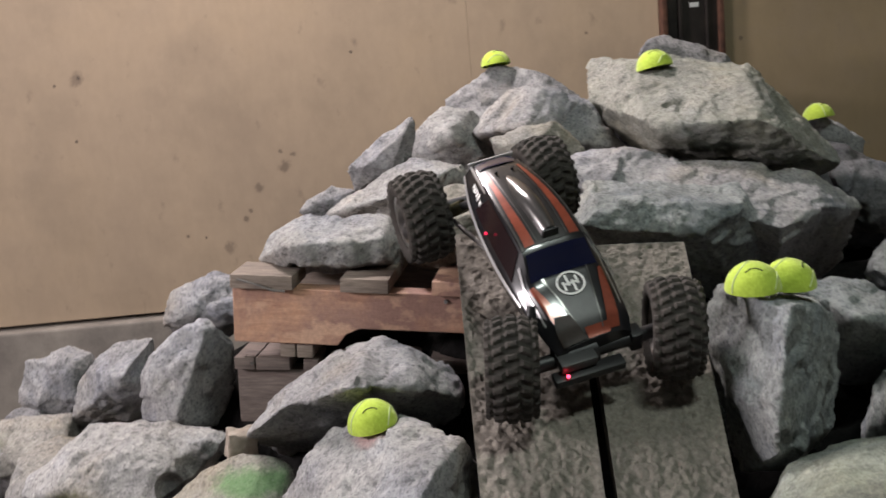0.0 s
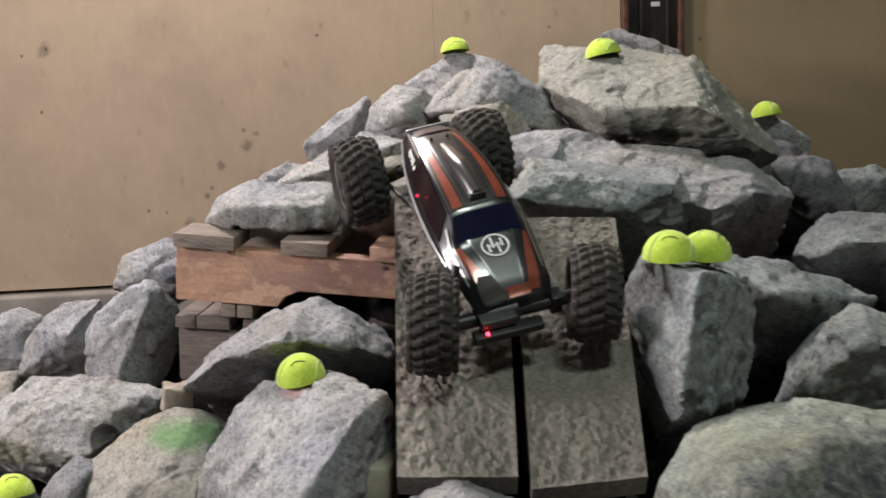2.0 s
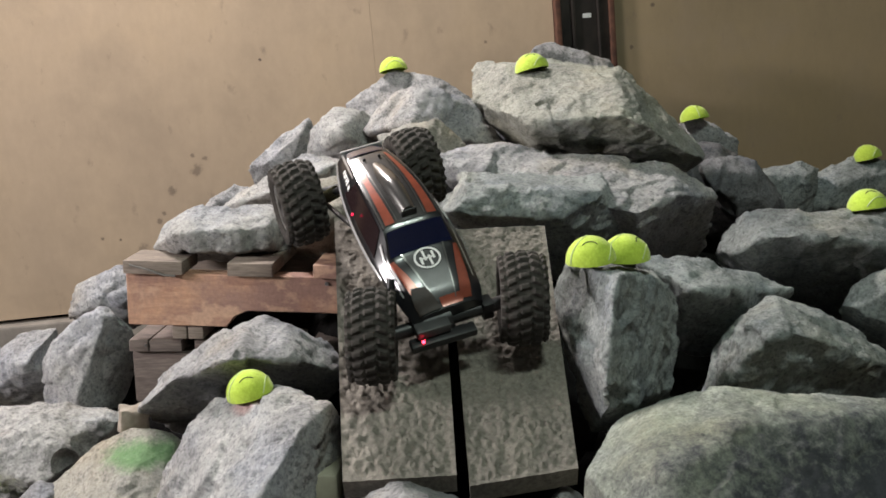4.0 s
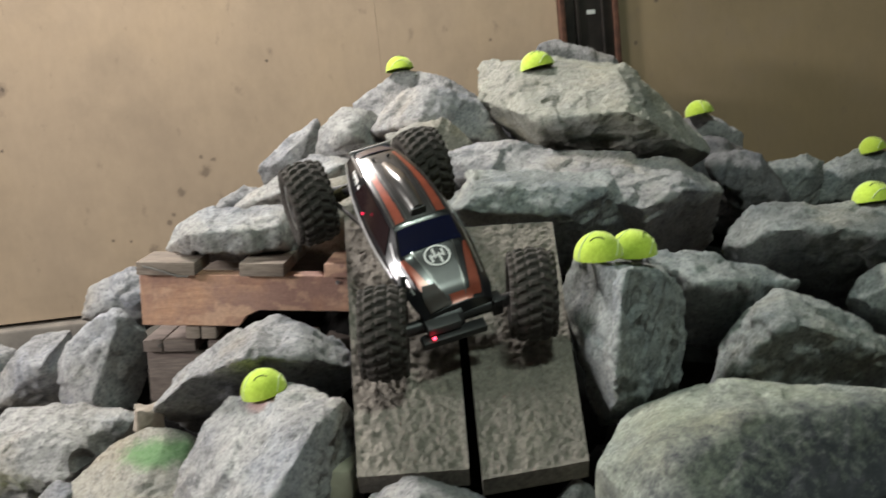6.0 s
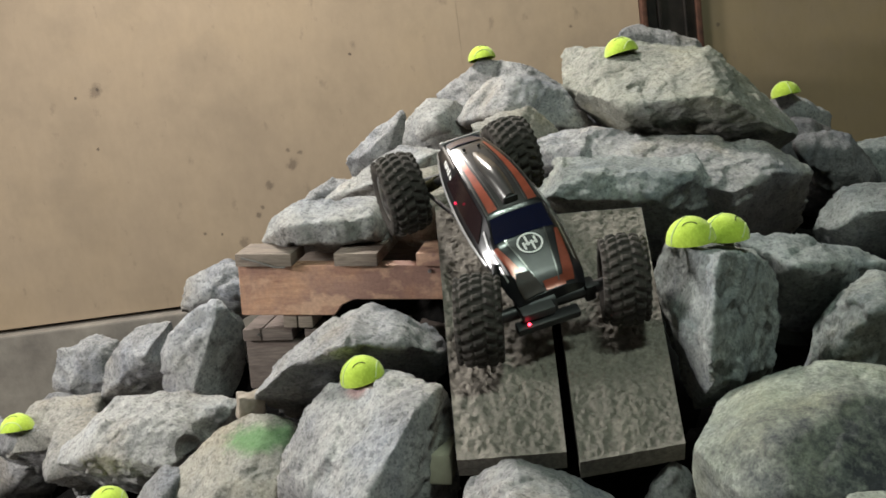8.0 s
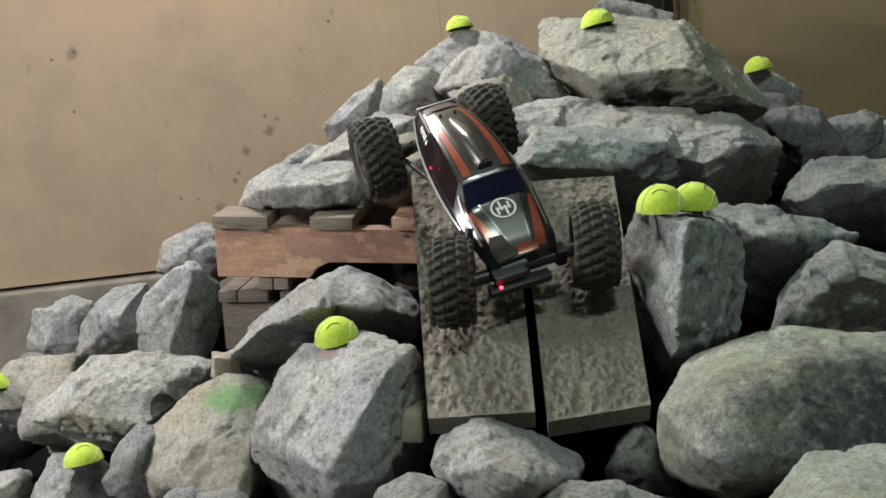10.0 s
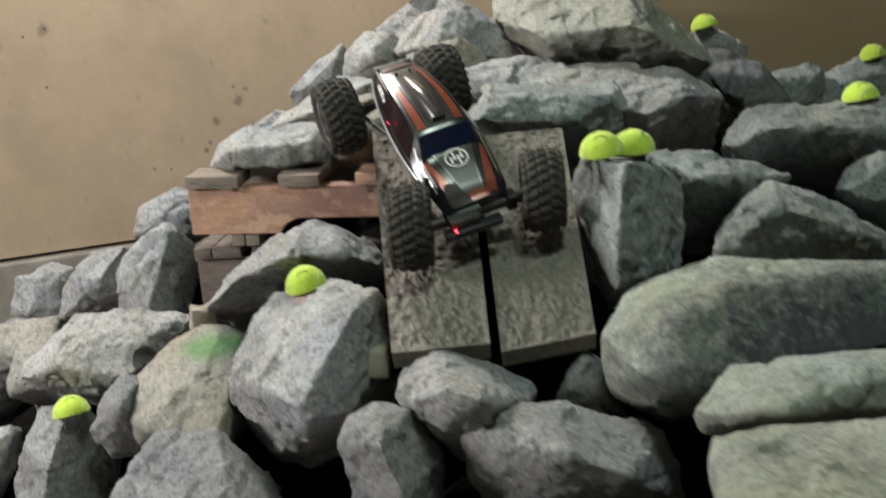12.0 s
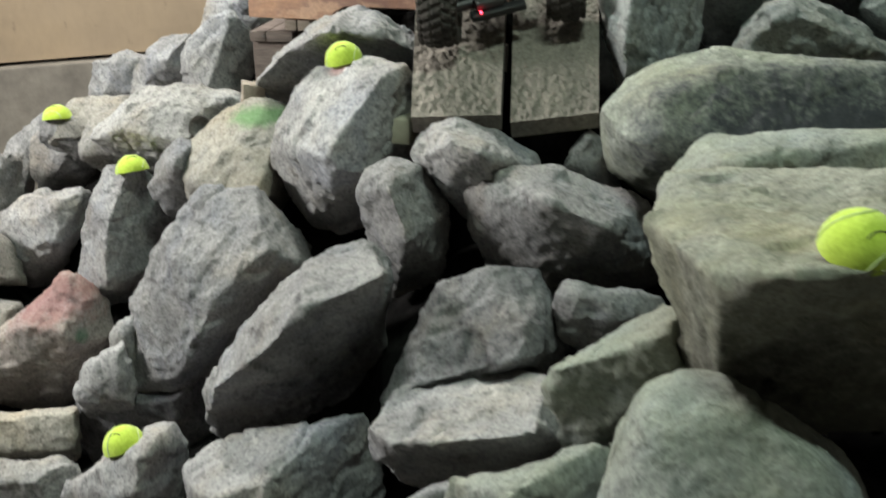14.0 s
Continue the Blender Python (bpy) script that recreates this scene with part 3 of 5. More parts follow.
boulder((-0.003, -0.362, 0.503), (0.304, 0.166, 0.189), GREY, "rough grey boulder under a ball half at the wall",
        [(-111, -64, 50), (119, -70, 78), (152, 57, 86), (35, 70, 73), (-90, 0, 83), (90, 0, 83), (110, 31, 75), (13, -6, 136), (77, 37, 69), (20, 53, 88), (-96, 35, 88), (45, -4, 118), (161, -4, 129), (-63, 12, 103), (-125, 45, 103), (132, -3, 109), (-64, 56, 90), (-54, -4, 118), (-127, -4, 120), (-53, 40, 101)], 10, 5, rough=1.0)
boulder((0.019, -0.853, 0.487), (0.285, 0.235, 0.181), GREY, "grey granite boulder with a split face",
        [(-68, 24, 55), (-142, 41, 86), (-122, -64, 28), (-30, 54, 74), (129, -67, 78), (-153, 39, 116), (-94, -54, 44), (71, 36, 95), (-28, 30, 86), (90, 0, 118), (154, 43, 118), (28, 68, 75), (116, 24, 116), (24, 22, 106), (-19, 70, 75), (99, 77, 90), (12, 33, 94), (41, 18, 111), (92, 36, 102), (-89, 22, 120), (-120, 86, 91), (-54, -24, 92), (-150, -22, 101), (161, -10, 128)], 11, 5, rough=1.0)
boulder((-0.017, -0.929, 0.456), (0.163, 0.098, 0.12), BUFF, "buff stone low among grey boulders",
        [(98, 32, 41), (-90, 0, 49), (-123, -63, 41), (-73, -65, 47), (90, 0, 49), (115, 73, 48), (17, 43, 61), (12, 2, 74), (-112, 52, 59), (61, 25, 52), (138, -12, 57), (-134, -15, 61), (-94, -42, 42), (118, -59, 57), (41, 2, 67), (161, -14, 61), (-58, 15, 62), (76, -61, 64), (-48, 33, 65), (-49, 2, 68)], 12, 5)
boulder((-0.162, -0.798, 0.467), (0.168, 0.164, 0.165), PALE, "pale rounded boulder near the wall",
        [(-40, 14, 55), (-100, -41, 38), (-80, -39, 39), (-111, -62, 50), (90, 0, 82), (-66, -62, 53), (16, 10, 70), (-143, 16, 62), (153, 54, 71), (-137, 48, 67), (69, 72, 76), (-78, 60, 71), (110, 27, 74), (86, 30, 74), (41, 7, 77), (158, 12, 73), (108, -59, 93), (71, -57, 96), (141, 10, 76), (-129, -13, 57), (178, -19, 84), (138, -15, 94)], 13, 5)
boulder((-0.297, -0.63, 0.439), (0.15, 0.118, 0.166), GREY, "narrow grey stone leaning against its neighbours",
        [(-68, -58, 45), (160, 60, 38), (148, 28, 40), (-36, -46, 43), (18, 7, 65), (110, 32, 42), (11, -34, 52), (90, 0, 59), (-53, -13, 58), (46, 5, 61), (-138, 47, 46), (-90, 0, 59), (59, -65, 72), (-98, -33, 56), (177, -9, 76), (168, 46, 37), (-35, 6, 73), (142, -7, 76), (-138, -7, 71), (35, -45, 65)], 14, 5)
boulder((-0.277, -0.976, 0.401), (0.278, 0.249, 0.143), PALE, "pale flat slab of granite near the wall",
        [(-76, -63, 26), (-156, 61, 41), (-108, -55, 25), (130, 43, 68), (153, 60, 52), (68, 72, 79), (90, 0, 125), (-40, -30, 78), (-5, 83, 74), (-130, 75, 58), (85, 36, 103), (118, -66, 97), (69, -71, 94), (112, 36, 86), (20, 13, 140), (40, -15, 141), (-15, 13, 128), (15, -16, 131), (51, 9, 141), (2, -25, 119)], 15, 5)
boulder((-0.165, -1.176, 0.371), (0.203, 0.188, 0.156), BUFF, "buff stone resting on the pallet",
        [(-65, -49, 27), (-93, 73, 72), (87, 32, 82), (-120, -63, 52), (90, 0, 94), (-38, -13, 61), (96, 73, 76), (169, -7, 96), (55, -58, 83), (42, -9, 94), (-166, -8, 92), (160, 33, 99), (142, -5, 104), (-157, 12, 96), (15, -11, 86), (-162, 33, 97), (-97, -8, 83), (122, 20, 99), (113, -56, 101)], 16, 5)
boulder((-0.375, -1.148, 0.362), (0.244, 0.183, 0.119), PALE, "pale flat boulder resting on the pallet",
        [(-107, -71, 31), (-79, 76, 51), (73, 72, 55), (-91, -15, 81), (117, -78, 61), (86, 37, 70), (90, 0, 91), (-151, 67, 67), (-141, -28, 82), (140, 64, 69), (-17, 30, 100), (-161, 32, 94), (57, 13, 94), (-132, -61, 48), (-25, -1, 107), (104, 34, 79), (-21, -21, 102), (13, -21, 111), (34, 17, 101), (-51, -67, 58), (154, 20, 105), (54, -13, 108)], 17, 6)
boulder((-0.665, -0.776, 0.193), (0.187, 0.116, 0.156), GREY, "rounded grey boulder between pallet and footing",
        [(21, -7, 69), (-61, -59, 50), (-121, -54, 56), (90, 0, 58), (73, 66, 64), (146, 63, 58), (86, 30, 51), (45, -5, 63), (-91, -34, 48), (105, 31, 51), (-90, 0, 59), (-67, 14, 74), (60, -59, 73), (-120, 28, 66), (162, 18, 71), (-108, -40, 53), (126, -58, 83), (-38, -7, 79), (142, 15, 69), (-135, 20, 71), (-128, 55, 70), (-76, 63, 82)], 18, 5)
boulder((-0.593, -0.992, 0.243), (0.064, 0.04, 0.054), GREY, "small pale stone chip beside the pallet end",
        [(-92, -60, 18), (20, -8, 24), (-77, -17, 18), (139, 65, 21), (90, 0, 20), (103, 31, 18), (44, -6, 22), (-127, -14, 22), (73, 67, 22), (86, 30, 18), (93, -63, 28), (-91, -46, 17), (-90, 0, 20), (-99, 48, 25), (178, -16, 27), (-38, -7, 27), (-167, -22, 26), (-124, 57, 25), (154, -15, 28), (-75, 64, 28)], 19, 5)
boulder((-0.429, -0.584, 0.342), (0.125, 0.078, 0.099), GREY, "small grey stone between larger ones by the wall",
        [(-123, -57, 28), (138, 37, 28), (17, -22, 41), (-84, -23, 30), (42, 63, 43), (128, -60, 43), (161, 54, 30), (-100, 35, 40), (77, 31, 36), (90, 0, 39), (-6, -29, 41), (-140, 48, 38), (-36, -25, 42), (115, 32, 31), (-54, 57, 52), (34, -25, 45)], 20, 5)
boulder((-0.665, -1.062, 0.126), (0.178, 0.216, 0.236), GREY, "upright grey boulder with a dark shaded flank",
        [(-41, -10, 29), (-107, 21, 36), (-127, -4, 47), (-60, -63, 69), (90, 0, 108), (173, 13, 79), (-105, 58, 88), (23, -3, 83), (-29, -28, 69), (-117, -49, 66), (158, 50, 83), (-23, 40, 105), (39, 35, 103), (-17, -17, 71), (70, 17, 97), (111, 25, 95), (-147, 14, 59), (8, -17, 79), (44, -2, 92), (133, 62, 93), (-33, -47, 70), (65, -59, 125), (-154, 49, 76), (150, 9, 98)], 21, 5, rough=1.0)
boulder((-0.836, -0.921, 0.088), (0.164, 0.157, 0.171), GREY, "slanting grey boulder in front of the footing",
        [(-93, -38, 35), (21, -8, 71), (-23, -9, 68), (-95, -54, 47), (-137, 20, 46), (41, -6, 78), (90, 0, 89), (102, 65, 81), (-141, 45, 55), (93, 27, 78), (162, 51, 60), (-103, 67, 82), (-70, -39, 42), (165, 19, 68), (114, 28, 74), (-54, -54, 54), (99, -66, 111), (149, 17, 76), (56, -53, 105), (134, 19, 79)], 22, 5)
boulder((-1.018, -0.682, 0.01), (0.152, 0.112, 0.178), GREY, "dusty grey boulder against the cement footing",
        [(-131, -39, 59), (90, 0, 67), (115, 67, 84), (-25, -45, 48), (95, 27, 64), (-90, -26, 50), (38, -12, 53), (-116, 25, 77), (62, 56, 85), (-118, -30, 53), (174, 12, 79), (-136, 13, 73), (-90, 0, 66), (10, -19, 52), (45, -38, 67), (145, -45, 100), (152, 11, 83), (-50, 8, 85), (-19, -19, 60), (-115, 66, 99), (-47, 64, 111)], 23, 5)
boulder((-0.744, -1.208, 0.027), (0.352, 0.244, 0.19), HOLLOW_SHADE, "pale flat boulder with shade painted in its hollow",
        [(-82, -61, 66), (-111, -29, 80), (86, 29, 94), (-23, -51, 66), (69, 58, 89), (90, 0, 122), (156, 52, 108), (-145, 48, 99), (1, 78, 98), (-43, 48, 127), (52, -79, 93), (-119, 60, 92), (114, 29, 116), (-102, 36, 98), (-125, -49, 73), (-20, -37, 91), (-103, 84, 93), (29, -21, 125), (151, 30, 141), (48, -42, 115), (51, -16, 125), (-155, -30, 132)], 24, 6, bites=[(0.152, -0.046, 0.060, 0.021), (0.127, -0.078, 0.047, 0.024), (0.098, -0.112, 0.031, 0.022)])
boulder((-1.032, -0.978, -0.026), (0.195, 0.097, 0.137), GREY, "low grey boulder at the edge of the pile",
        [(72, 61, 40), (84, 30, 35), (-100, -52, 40), (90, 0, 49), (-130, -40, 52), (47, -20, 50), (29, -22, 53), (-101, -29, 40), (-90, 0, 49), (-101, 28, 61), (-37, 78, 60), (-69, 3, 59), (8, -32, 58), (118, -74, 68), (-48, -23, 60), (164, 22, 83), (-124, 19, 71), (140, 18, 76), (157, -50, 82), (126, 20, 68)], 25, 5)
boulder((-0.57, -1.399, -0.027), (0.215, 0.262, 0.271), GREEN_DAB, "buff boulder with green spray paint",
        [(-122, 58, 93), (-113, 29, 91), (-119, -45, 62), (-138, 43, 81), (-17, -40, 87), (90, 0, 141), (-88, -58, 75), (-8, -11, 95), (-65, 45, 116), (41, -6, 117), (160, 50, 107), (24, -6, 105), (86, 23, 130), (74, 59, 141), (112, 25, 126), (-170, -9, 106), (-15, 3, 111), (-153, -8, 90), (137, 61, 120), (165, 16, 118), (-150, 30, 87), (88, -59, 173), (47, -31, 145), (-111, 7, 104)], 26, 6, rough=0.6, wear=4)
boulder((-0.332, -1.567, 0.013), (0.278, 0.426, 0.366), PINK, "large grey granite boulder with pink chalk at its top",
        [(-42, -3, 128), (-147, -21, 65), (-29, -33, 76), (-153, 36, 114), (-66, -54, 53), (-125, -45, 61), (-24, -9, 108), (90, 0, 213), (-149, 54, 138), (-146, -20, 74), (-152, 1, 90), (154, 35, 163), (170, 1, 148), (90, 23, 193), (116, 19, 192), (91, 58, 191), (14, -4, 143), (-163, -23, 106), (-115, 89, 182), (41, 40, 186), (142, 1, 193), (71, 19, 195), (33, -31, 182), (29, 26, 176)], 27, 6)
boulder((-0.351, -1.319, 0.139), (0.307, 0.381, 0.261), GREY, "arched grey boulder with hollow underside beside the pallet",
        [(-88, -55, 18), (-89, -58, 30), (-173, 62, 108), (-89, -41, 70), (137, 30, 107), (97, 37, 94), (115, 39, 92), (144, 57, 91), (46, 8, 115), (-6, 44, 146), (-32, 75, 142), (-81, -72, 63), (-3, -77, 100), (154, 31, 112), (70, 32, 98), (47, 52, 107), (-170, 46, 120), (16, -8, 134), (29, 9, 122), (40, -6, 129), (88, 65, 103), (-133, -48, 89), (-11, -8, 151)], 28, 6, bites=[(-0.08, -0.165, -0.055, 0.135), (0.04, -0.175, -0.05, 0.125)], wear=7)
boulder((-0.845, -1.294, -0.193), (0.266, 0.251, 0.347), GREY, "grey boulder carrying a ball half",
        [(-35, -5, 51), (-35, -45, 63), (-140, 14, 81), (-72, -57, 86), (31, -15, 91), (90, 0, 125), (42, 28, 119), (68, 15, 107), (179, 32, 106), (178, 11, 108), (-131, 35, 109), (3, 36, 151), (129, 22, 125), (-20, -28, 78), (86, 22, 114), (75, 56, 142), (72, -57, 162), (159, 10, 124), (-76, -5, 121), (-102, -49, 103), (46, -40, 124), (-138, -1, 95), (-1, -29, 80)], 29, 6, rough=1.0)
boulder((-0.697, -1.377, -0.033), (0.12, 0.125, 0.177), GREY, "narrow grey stone wedged beside the buff boulder",
        [(-88, -30, 29), (-119, -13, 31), (-26, -12, 38), (-142, 25, 39), (90, 0, 62), (-86, -51, 44), (35, -9, 44), (-151, -22, 49), (157, 53, 56), (13, -13, 39), (108, 25, 56), (164, 20, 48), (-139, 48, 54), (84, 21, 58), (2, -23, 41), (68, 54, 76), (178, 31, 45), (-66, 56, 81), (85, -57, 92), (154, -22, 82), (129, 20, 57)], 30, 5)
boulder((-1.131, -1.11, -0.248), (0.305, 0.22, 0.277), GREY, "blocky grey boulder low in the pile",
        [(-120, 10, 67), (-101, -30, 54), (93, 27, 97), (-10, -42, 61), (-55, -52, 56), (30, -27, 70), (-128, 44, 97), (90, 0, 110), (96, 63, 112), (-114, -44, 76), (-131, 30, 92), (-122, 0, 81), (-141, 86, 131), (-9, -17, 103), (166, 54, 108), (45, -13, 85), (168, 24, 126), (-30, 8, 154), (-168, 0, 135), (113, 29, 109), (135, -59, 167), (-87, 13, 124), (179, 41, 112)], 31, 5, rough=1.0)
boulder((-1.1, -0.914, -0.099), (0.219, 0.173, 0.208), GREY, "squarish grey boulder carrying a ball half",
        [(-80, -40, 36), (-72, -57, 44), (-122, 11, 54), (91, 66, 91), (90, 27, 79), (90, 0, 87), (32, -29, 64), (-91, 59, 92), (-115, -6, 49), (-46, -37, 47), (40, 15, 85), (64, 9, 76), (-30, 17, 103), (70, -58, 96), (180, 13, 93), (-159, -12, 95), (-14, -46, 53), (-118, 32, 72), (159, 12, 105), (167, 52, 101), (112, 27, 94), (156, -12, 129)], 32, 5)
boulder((-1.27, -0.821, -0.143), (0.212, 0.153, 0.297), GREY, "tall grey boulder at the outer edge",
        [(27, -16, 36), (162, 30, 55), (-95, -45, 81), (-4, -29, 47), (-174, 41, 55), (90, 0, 76), (-90, 0, 77), (-125, 34, 69), (102, 25, 67), (-142, 35, 61), (148, 63, 85), (-106, -19, 75), (-165, 0, 94), (105, -59, 148), (126, 27, 65), (-122, 51, 95), (-128, 0, 78), (163, 0, 111)], 33, 5)
boulder((-0.923, -1.038, -0.033), (0.101, 0.065, 0.098), GREY, "small grey stone filling a gap",
        [(26, -10, 34), (-101, -53, 28), (-127, -11, 30), (116, 68, 39), (96, 28, 30), (-76, -19, 30), (90, 0, 33), (46, -8, 32), (53, 51, 37), (78, 24, 29), (-90, 0, 33), (-170, -14, 39), (106, -63, 48), (-85, 48, 45), (-26, -12, 44), (-110, 62, 47), (167, -14, 44), (-36, 59, 51)], 34, 5)
boulder((-1.077, -0.735, -0.064), (0.127, 0.092, 0.146), GREY, "small grey stone near the footing",
        [(-107, -46, 37), (90, 0, 46), (8, -28, 46), (-110, -20, 36), (56, 11, 37), (89, 25, 43), (87, 66, 60), (-90, 0, 46), (174, 43, 63), (50, -19, 46), (-45, -3, 54), (118, 24, 54), (-169, -10, 54), (-130, -10, 43), (-108, 37, 61), (37, 20, 44), (119, -59, 70), (-29, -25, 50), (-132, 32, 60), (-87, 66, 72), (169, -10, 62), (-16, 24, 65)], 35, 5)
boulder((-0.611, -1.551, -0.277), (0.388, 0.397, 0.534), GREY, "large leaning grey boulder with chipped crest",
        [(-130, 10, 127), (-60, -20, 123), (-115, 35, 182), (-120, -5, 127), (-37, -42, 47), (90, 0, 198), (70, 15, 176), (178, 7, 169), (173, 30, 160), (156, 9, 189), (-143, 5, 134), (11, -30, 92), (-153, 28, 147), (-118, 21, 173), (42, 27, 197), (-141, 46, 182), (-90, 71, 252), (131, 20, 189), (90, 23, 184), (151, 51, 197), (89, 57, 226), (-108, -34, 122), (109, 24, 188), (-3, 35, 244), (34, -48, 163), (-60, -47, 76)], 36, 6, rough=1.0)
boulder((-0.394, -1.872, -0.234), (0.338, 0.475, 0.486), GREY, "large wedge-shaped grey granite boulder",
        [(-50, -42, 22), (-67, -49, 14), (-71, -48, 24), (-44, -39, 37), (96, 27, 125), (-172, 45, 132), (56, 13, 144), (131, 28, 116), (152, 20, 127), (162, 40, 110), (25, 1, 136), (-159, 83, 225), (115, 30, 118), (147, 50, 124), (-6, -17, 108), (107, 57, 158), (-123, -37, 101), (38, 24, 170), (78, -42, 296), (-162, 9, 141), (-173, 28, 130), (13, 28, 224), (-143, 35, 196)], 37, 6, rough=1.0)
boulder((-1.037, -1.398, -0.376), (0.354, 0.244, 0.377), RED, "broken stone with red spray paint",
        [(162, 53, 85), (-93, -25, 63), (-96, -44, 87), (111, 27, 95), (-25, -43, 98), (90, 0, 122), (-156, 51, 93), (-48, -34, 89), (55, 31, 134), (75, 15, 105), (-103, -11, 72), (51, -5, 115), (43, -37, 139), (-116, 3, 85), (35, -5, 121), (110, -71, 200), (-176, 6, 152), (-96, 46, 144), (-39, 39, 193), (-27, -10, 145), (160, 24, 124), (150, 5, 169)], 38, 5, rough=1.0)
boulder((-0.785, -1.566, -0.305), (0.073, 0.06, 0.164), PALE, "small whitish stone among grey boulders",
        [(-166, 0, 32), (37, -6, 17), (-68, -10, 26), (-77, -41, 39), (17, -9, 18), (-131, 0, 30), (90, 0, 30), (170, 0, 37), (166, 41, 42), (113, 19, 31), (96, 18, 29), (-18, -9, 26), (-90, 0, 30), (116, 55, 51), (-83, -27, 32), (75, -47, 61), (-115, 30, 45), (-133, 32, 44), (-108, 45, 60)], 39, 5)
boulder((-0.825, -1.603, -0.352), (0.133, 0.092, 0.196), GREY, "narrow pointed grey stone under a larger boulder",
        [(-98, -38, 40), (35, 2, 44), (101, 21, 37), (131, 54, 48), (52, 1, 40), (90, 0, 46), (-90, 0, 46), (-101, -24, 39), (-119, 30, 51), (135, -76, 94), (163, 19, 48), (15, -16, 59), (-18, 2, 68), (-33, -3, 65), (-130, 53, 63), (175, 30, 47), (-137, 23, 49), (-155, -11, 61), (-123, -7, 48), (124, 18, 45), (157, -11, 79)], 40, 5)
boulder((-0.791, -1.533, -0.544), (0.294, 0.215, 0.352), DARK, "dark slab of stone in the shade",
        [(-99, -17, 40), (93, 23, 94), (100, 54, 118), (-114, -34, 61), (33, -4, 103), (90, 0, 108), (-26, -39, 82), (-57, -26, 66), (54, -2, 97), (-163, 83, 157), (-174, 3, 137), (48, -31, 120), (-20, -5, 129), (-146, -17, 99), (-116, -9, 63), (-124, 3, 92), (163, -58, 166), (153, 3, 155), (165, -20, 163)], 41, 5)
boulder((-0.912, -1.827, -0.468), (0.24, 0.12, 0.225), GREEN_SPOT, "grey stone with a green paint spot",
        [(-93, -42, 53), (-98, -10, 46), (90, 0, 60), (-178, 12, 96), (91, 51, 71), (90, 22, 52), (51, -9, 62), (35, -10, 68), (98, -68, 112), (142, 9, 94), (-123, 8, 73), (131, 52, 82), (-33, -14, 90), (-47, -4, 93), (58, 27, 79), (75, 14, 56), (-110, 58, 108), (-104, 85, 112), (-135, 54, 104), (-22, 41, 148)], 42, 5)
boulder((-0.708, -1.9, -0.409), (0.247, 0.199, 0.291), GREY, "pointed grey stone beside a ball half",
        [(-85, -40, 38), (-126, 9, 57), (177, 58, 71), (143, 53, 66), (90, 0, 99), (137, 30, 71), (-26, -16, 83), (41, -11, 93), (-131, 25, 65), (168, 14, 93), (106, 25, 76), (74, -67, 144), (12, -17, 90), (145, 12, 102), (102, 53, 91), (41, 11, 108), (62, 7, 96), (129, 76, 110), (-8, 15, 141)], 43, 5)
boulder((-0.399, -2.066, -0.321), (0.312, 0.268, 0.328), GREY, "large flat grey boulder at the foot of the pile",
        [(-50, -5, 112), (-41, -5, 78), (-166, 71, 105), (-91, -45, 49), (119, 74, 109), (-7, -5, 146), (96, 24, 102), (26, -3, 141), (99, 53, 97), (-92, 13, 144), (90, 0, 134), (169, 8, 142), (50, -2, 140), (102, -75, 175), (159, 67, 116), (-140, -4, 115), (135, 6, 152), (-161, 9, 128), (55, 34, 140), (-119, 23, 149), (75, 17, 122), (27, 46, 173)], 44, 6, rough=1.0)
boulder((-0.122, -2.145, -0.198), (0.246, 0.271, 0.19), GREY, "flat grey stone at the foot of the pile",
        [(-90, -45, 33), (131, 84, 76), (31, -16, 95), (163, 7, 109), (16, -8, 99), (-147, -21, 97), (-7, 24, 129), (92, -76, 103), (-65, -40, 59), (91, -37, 124), (141, -2, 115), (86, 50, 108), (130, 43, 106), (110, 50, 103), (-26, -40, 84), (129, 6, 117), (89, 9, 130), (-171, -22, 111), (111, 12, 123), (78, 73, 91), (40, 23, 123), (142, -18, 125)], 45, 6)
boulder((-0.214, -1.817, -0.023), (0.14, 0.207, 0.252), GREY, "upright grey boulder below the slab",
        [(-145, -5, 40), (-67, -47, 42), (-22, 23, 66), (-24, -10, 50), (-138, -25, 36), (90, 0, 104), (28, 25, 79), (35, -6, 82), (60, 15, 88), (16, -7, 67), (178, -5, 64), (160, -6, 82), (98, 21, 99), (80, 21, 95), (-153, 23, 77), (123, 55, 113), (55, 50, 103), (-149, 67, 114), (164, 25, 93), (65, -49, 130), (-20, 63, 107), (124, 15, 102)], 46, 6, rough=1.0)
boulder((0.035, -1.862, -0.047), (0.295, 0.276, 0.283), GREY, "rounded grey boulder below the slabs",
        [(-86, -46, 40), (56, 52, 103), (-129, -25, 59), (-16, 60, 113), (77, 27, 110), (90, 0, 138), (-153, -34, 84), (21, 10, 132), (-111, -32, 50), (-27, 13, 116), (-64, -36, 64), (166, -5, 136), (-140, -5, 96), (48, 7, 138), (85, 57, 120), (79, -70, 159), (-59, 84, 134), (-147, 33, 149), (145, -32, 152), (142, 32, 155), (138, -3, 147), (113, 17, 138)], 47, 6, wear=8, rough=1.0)
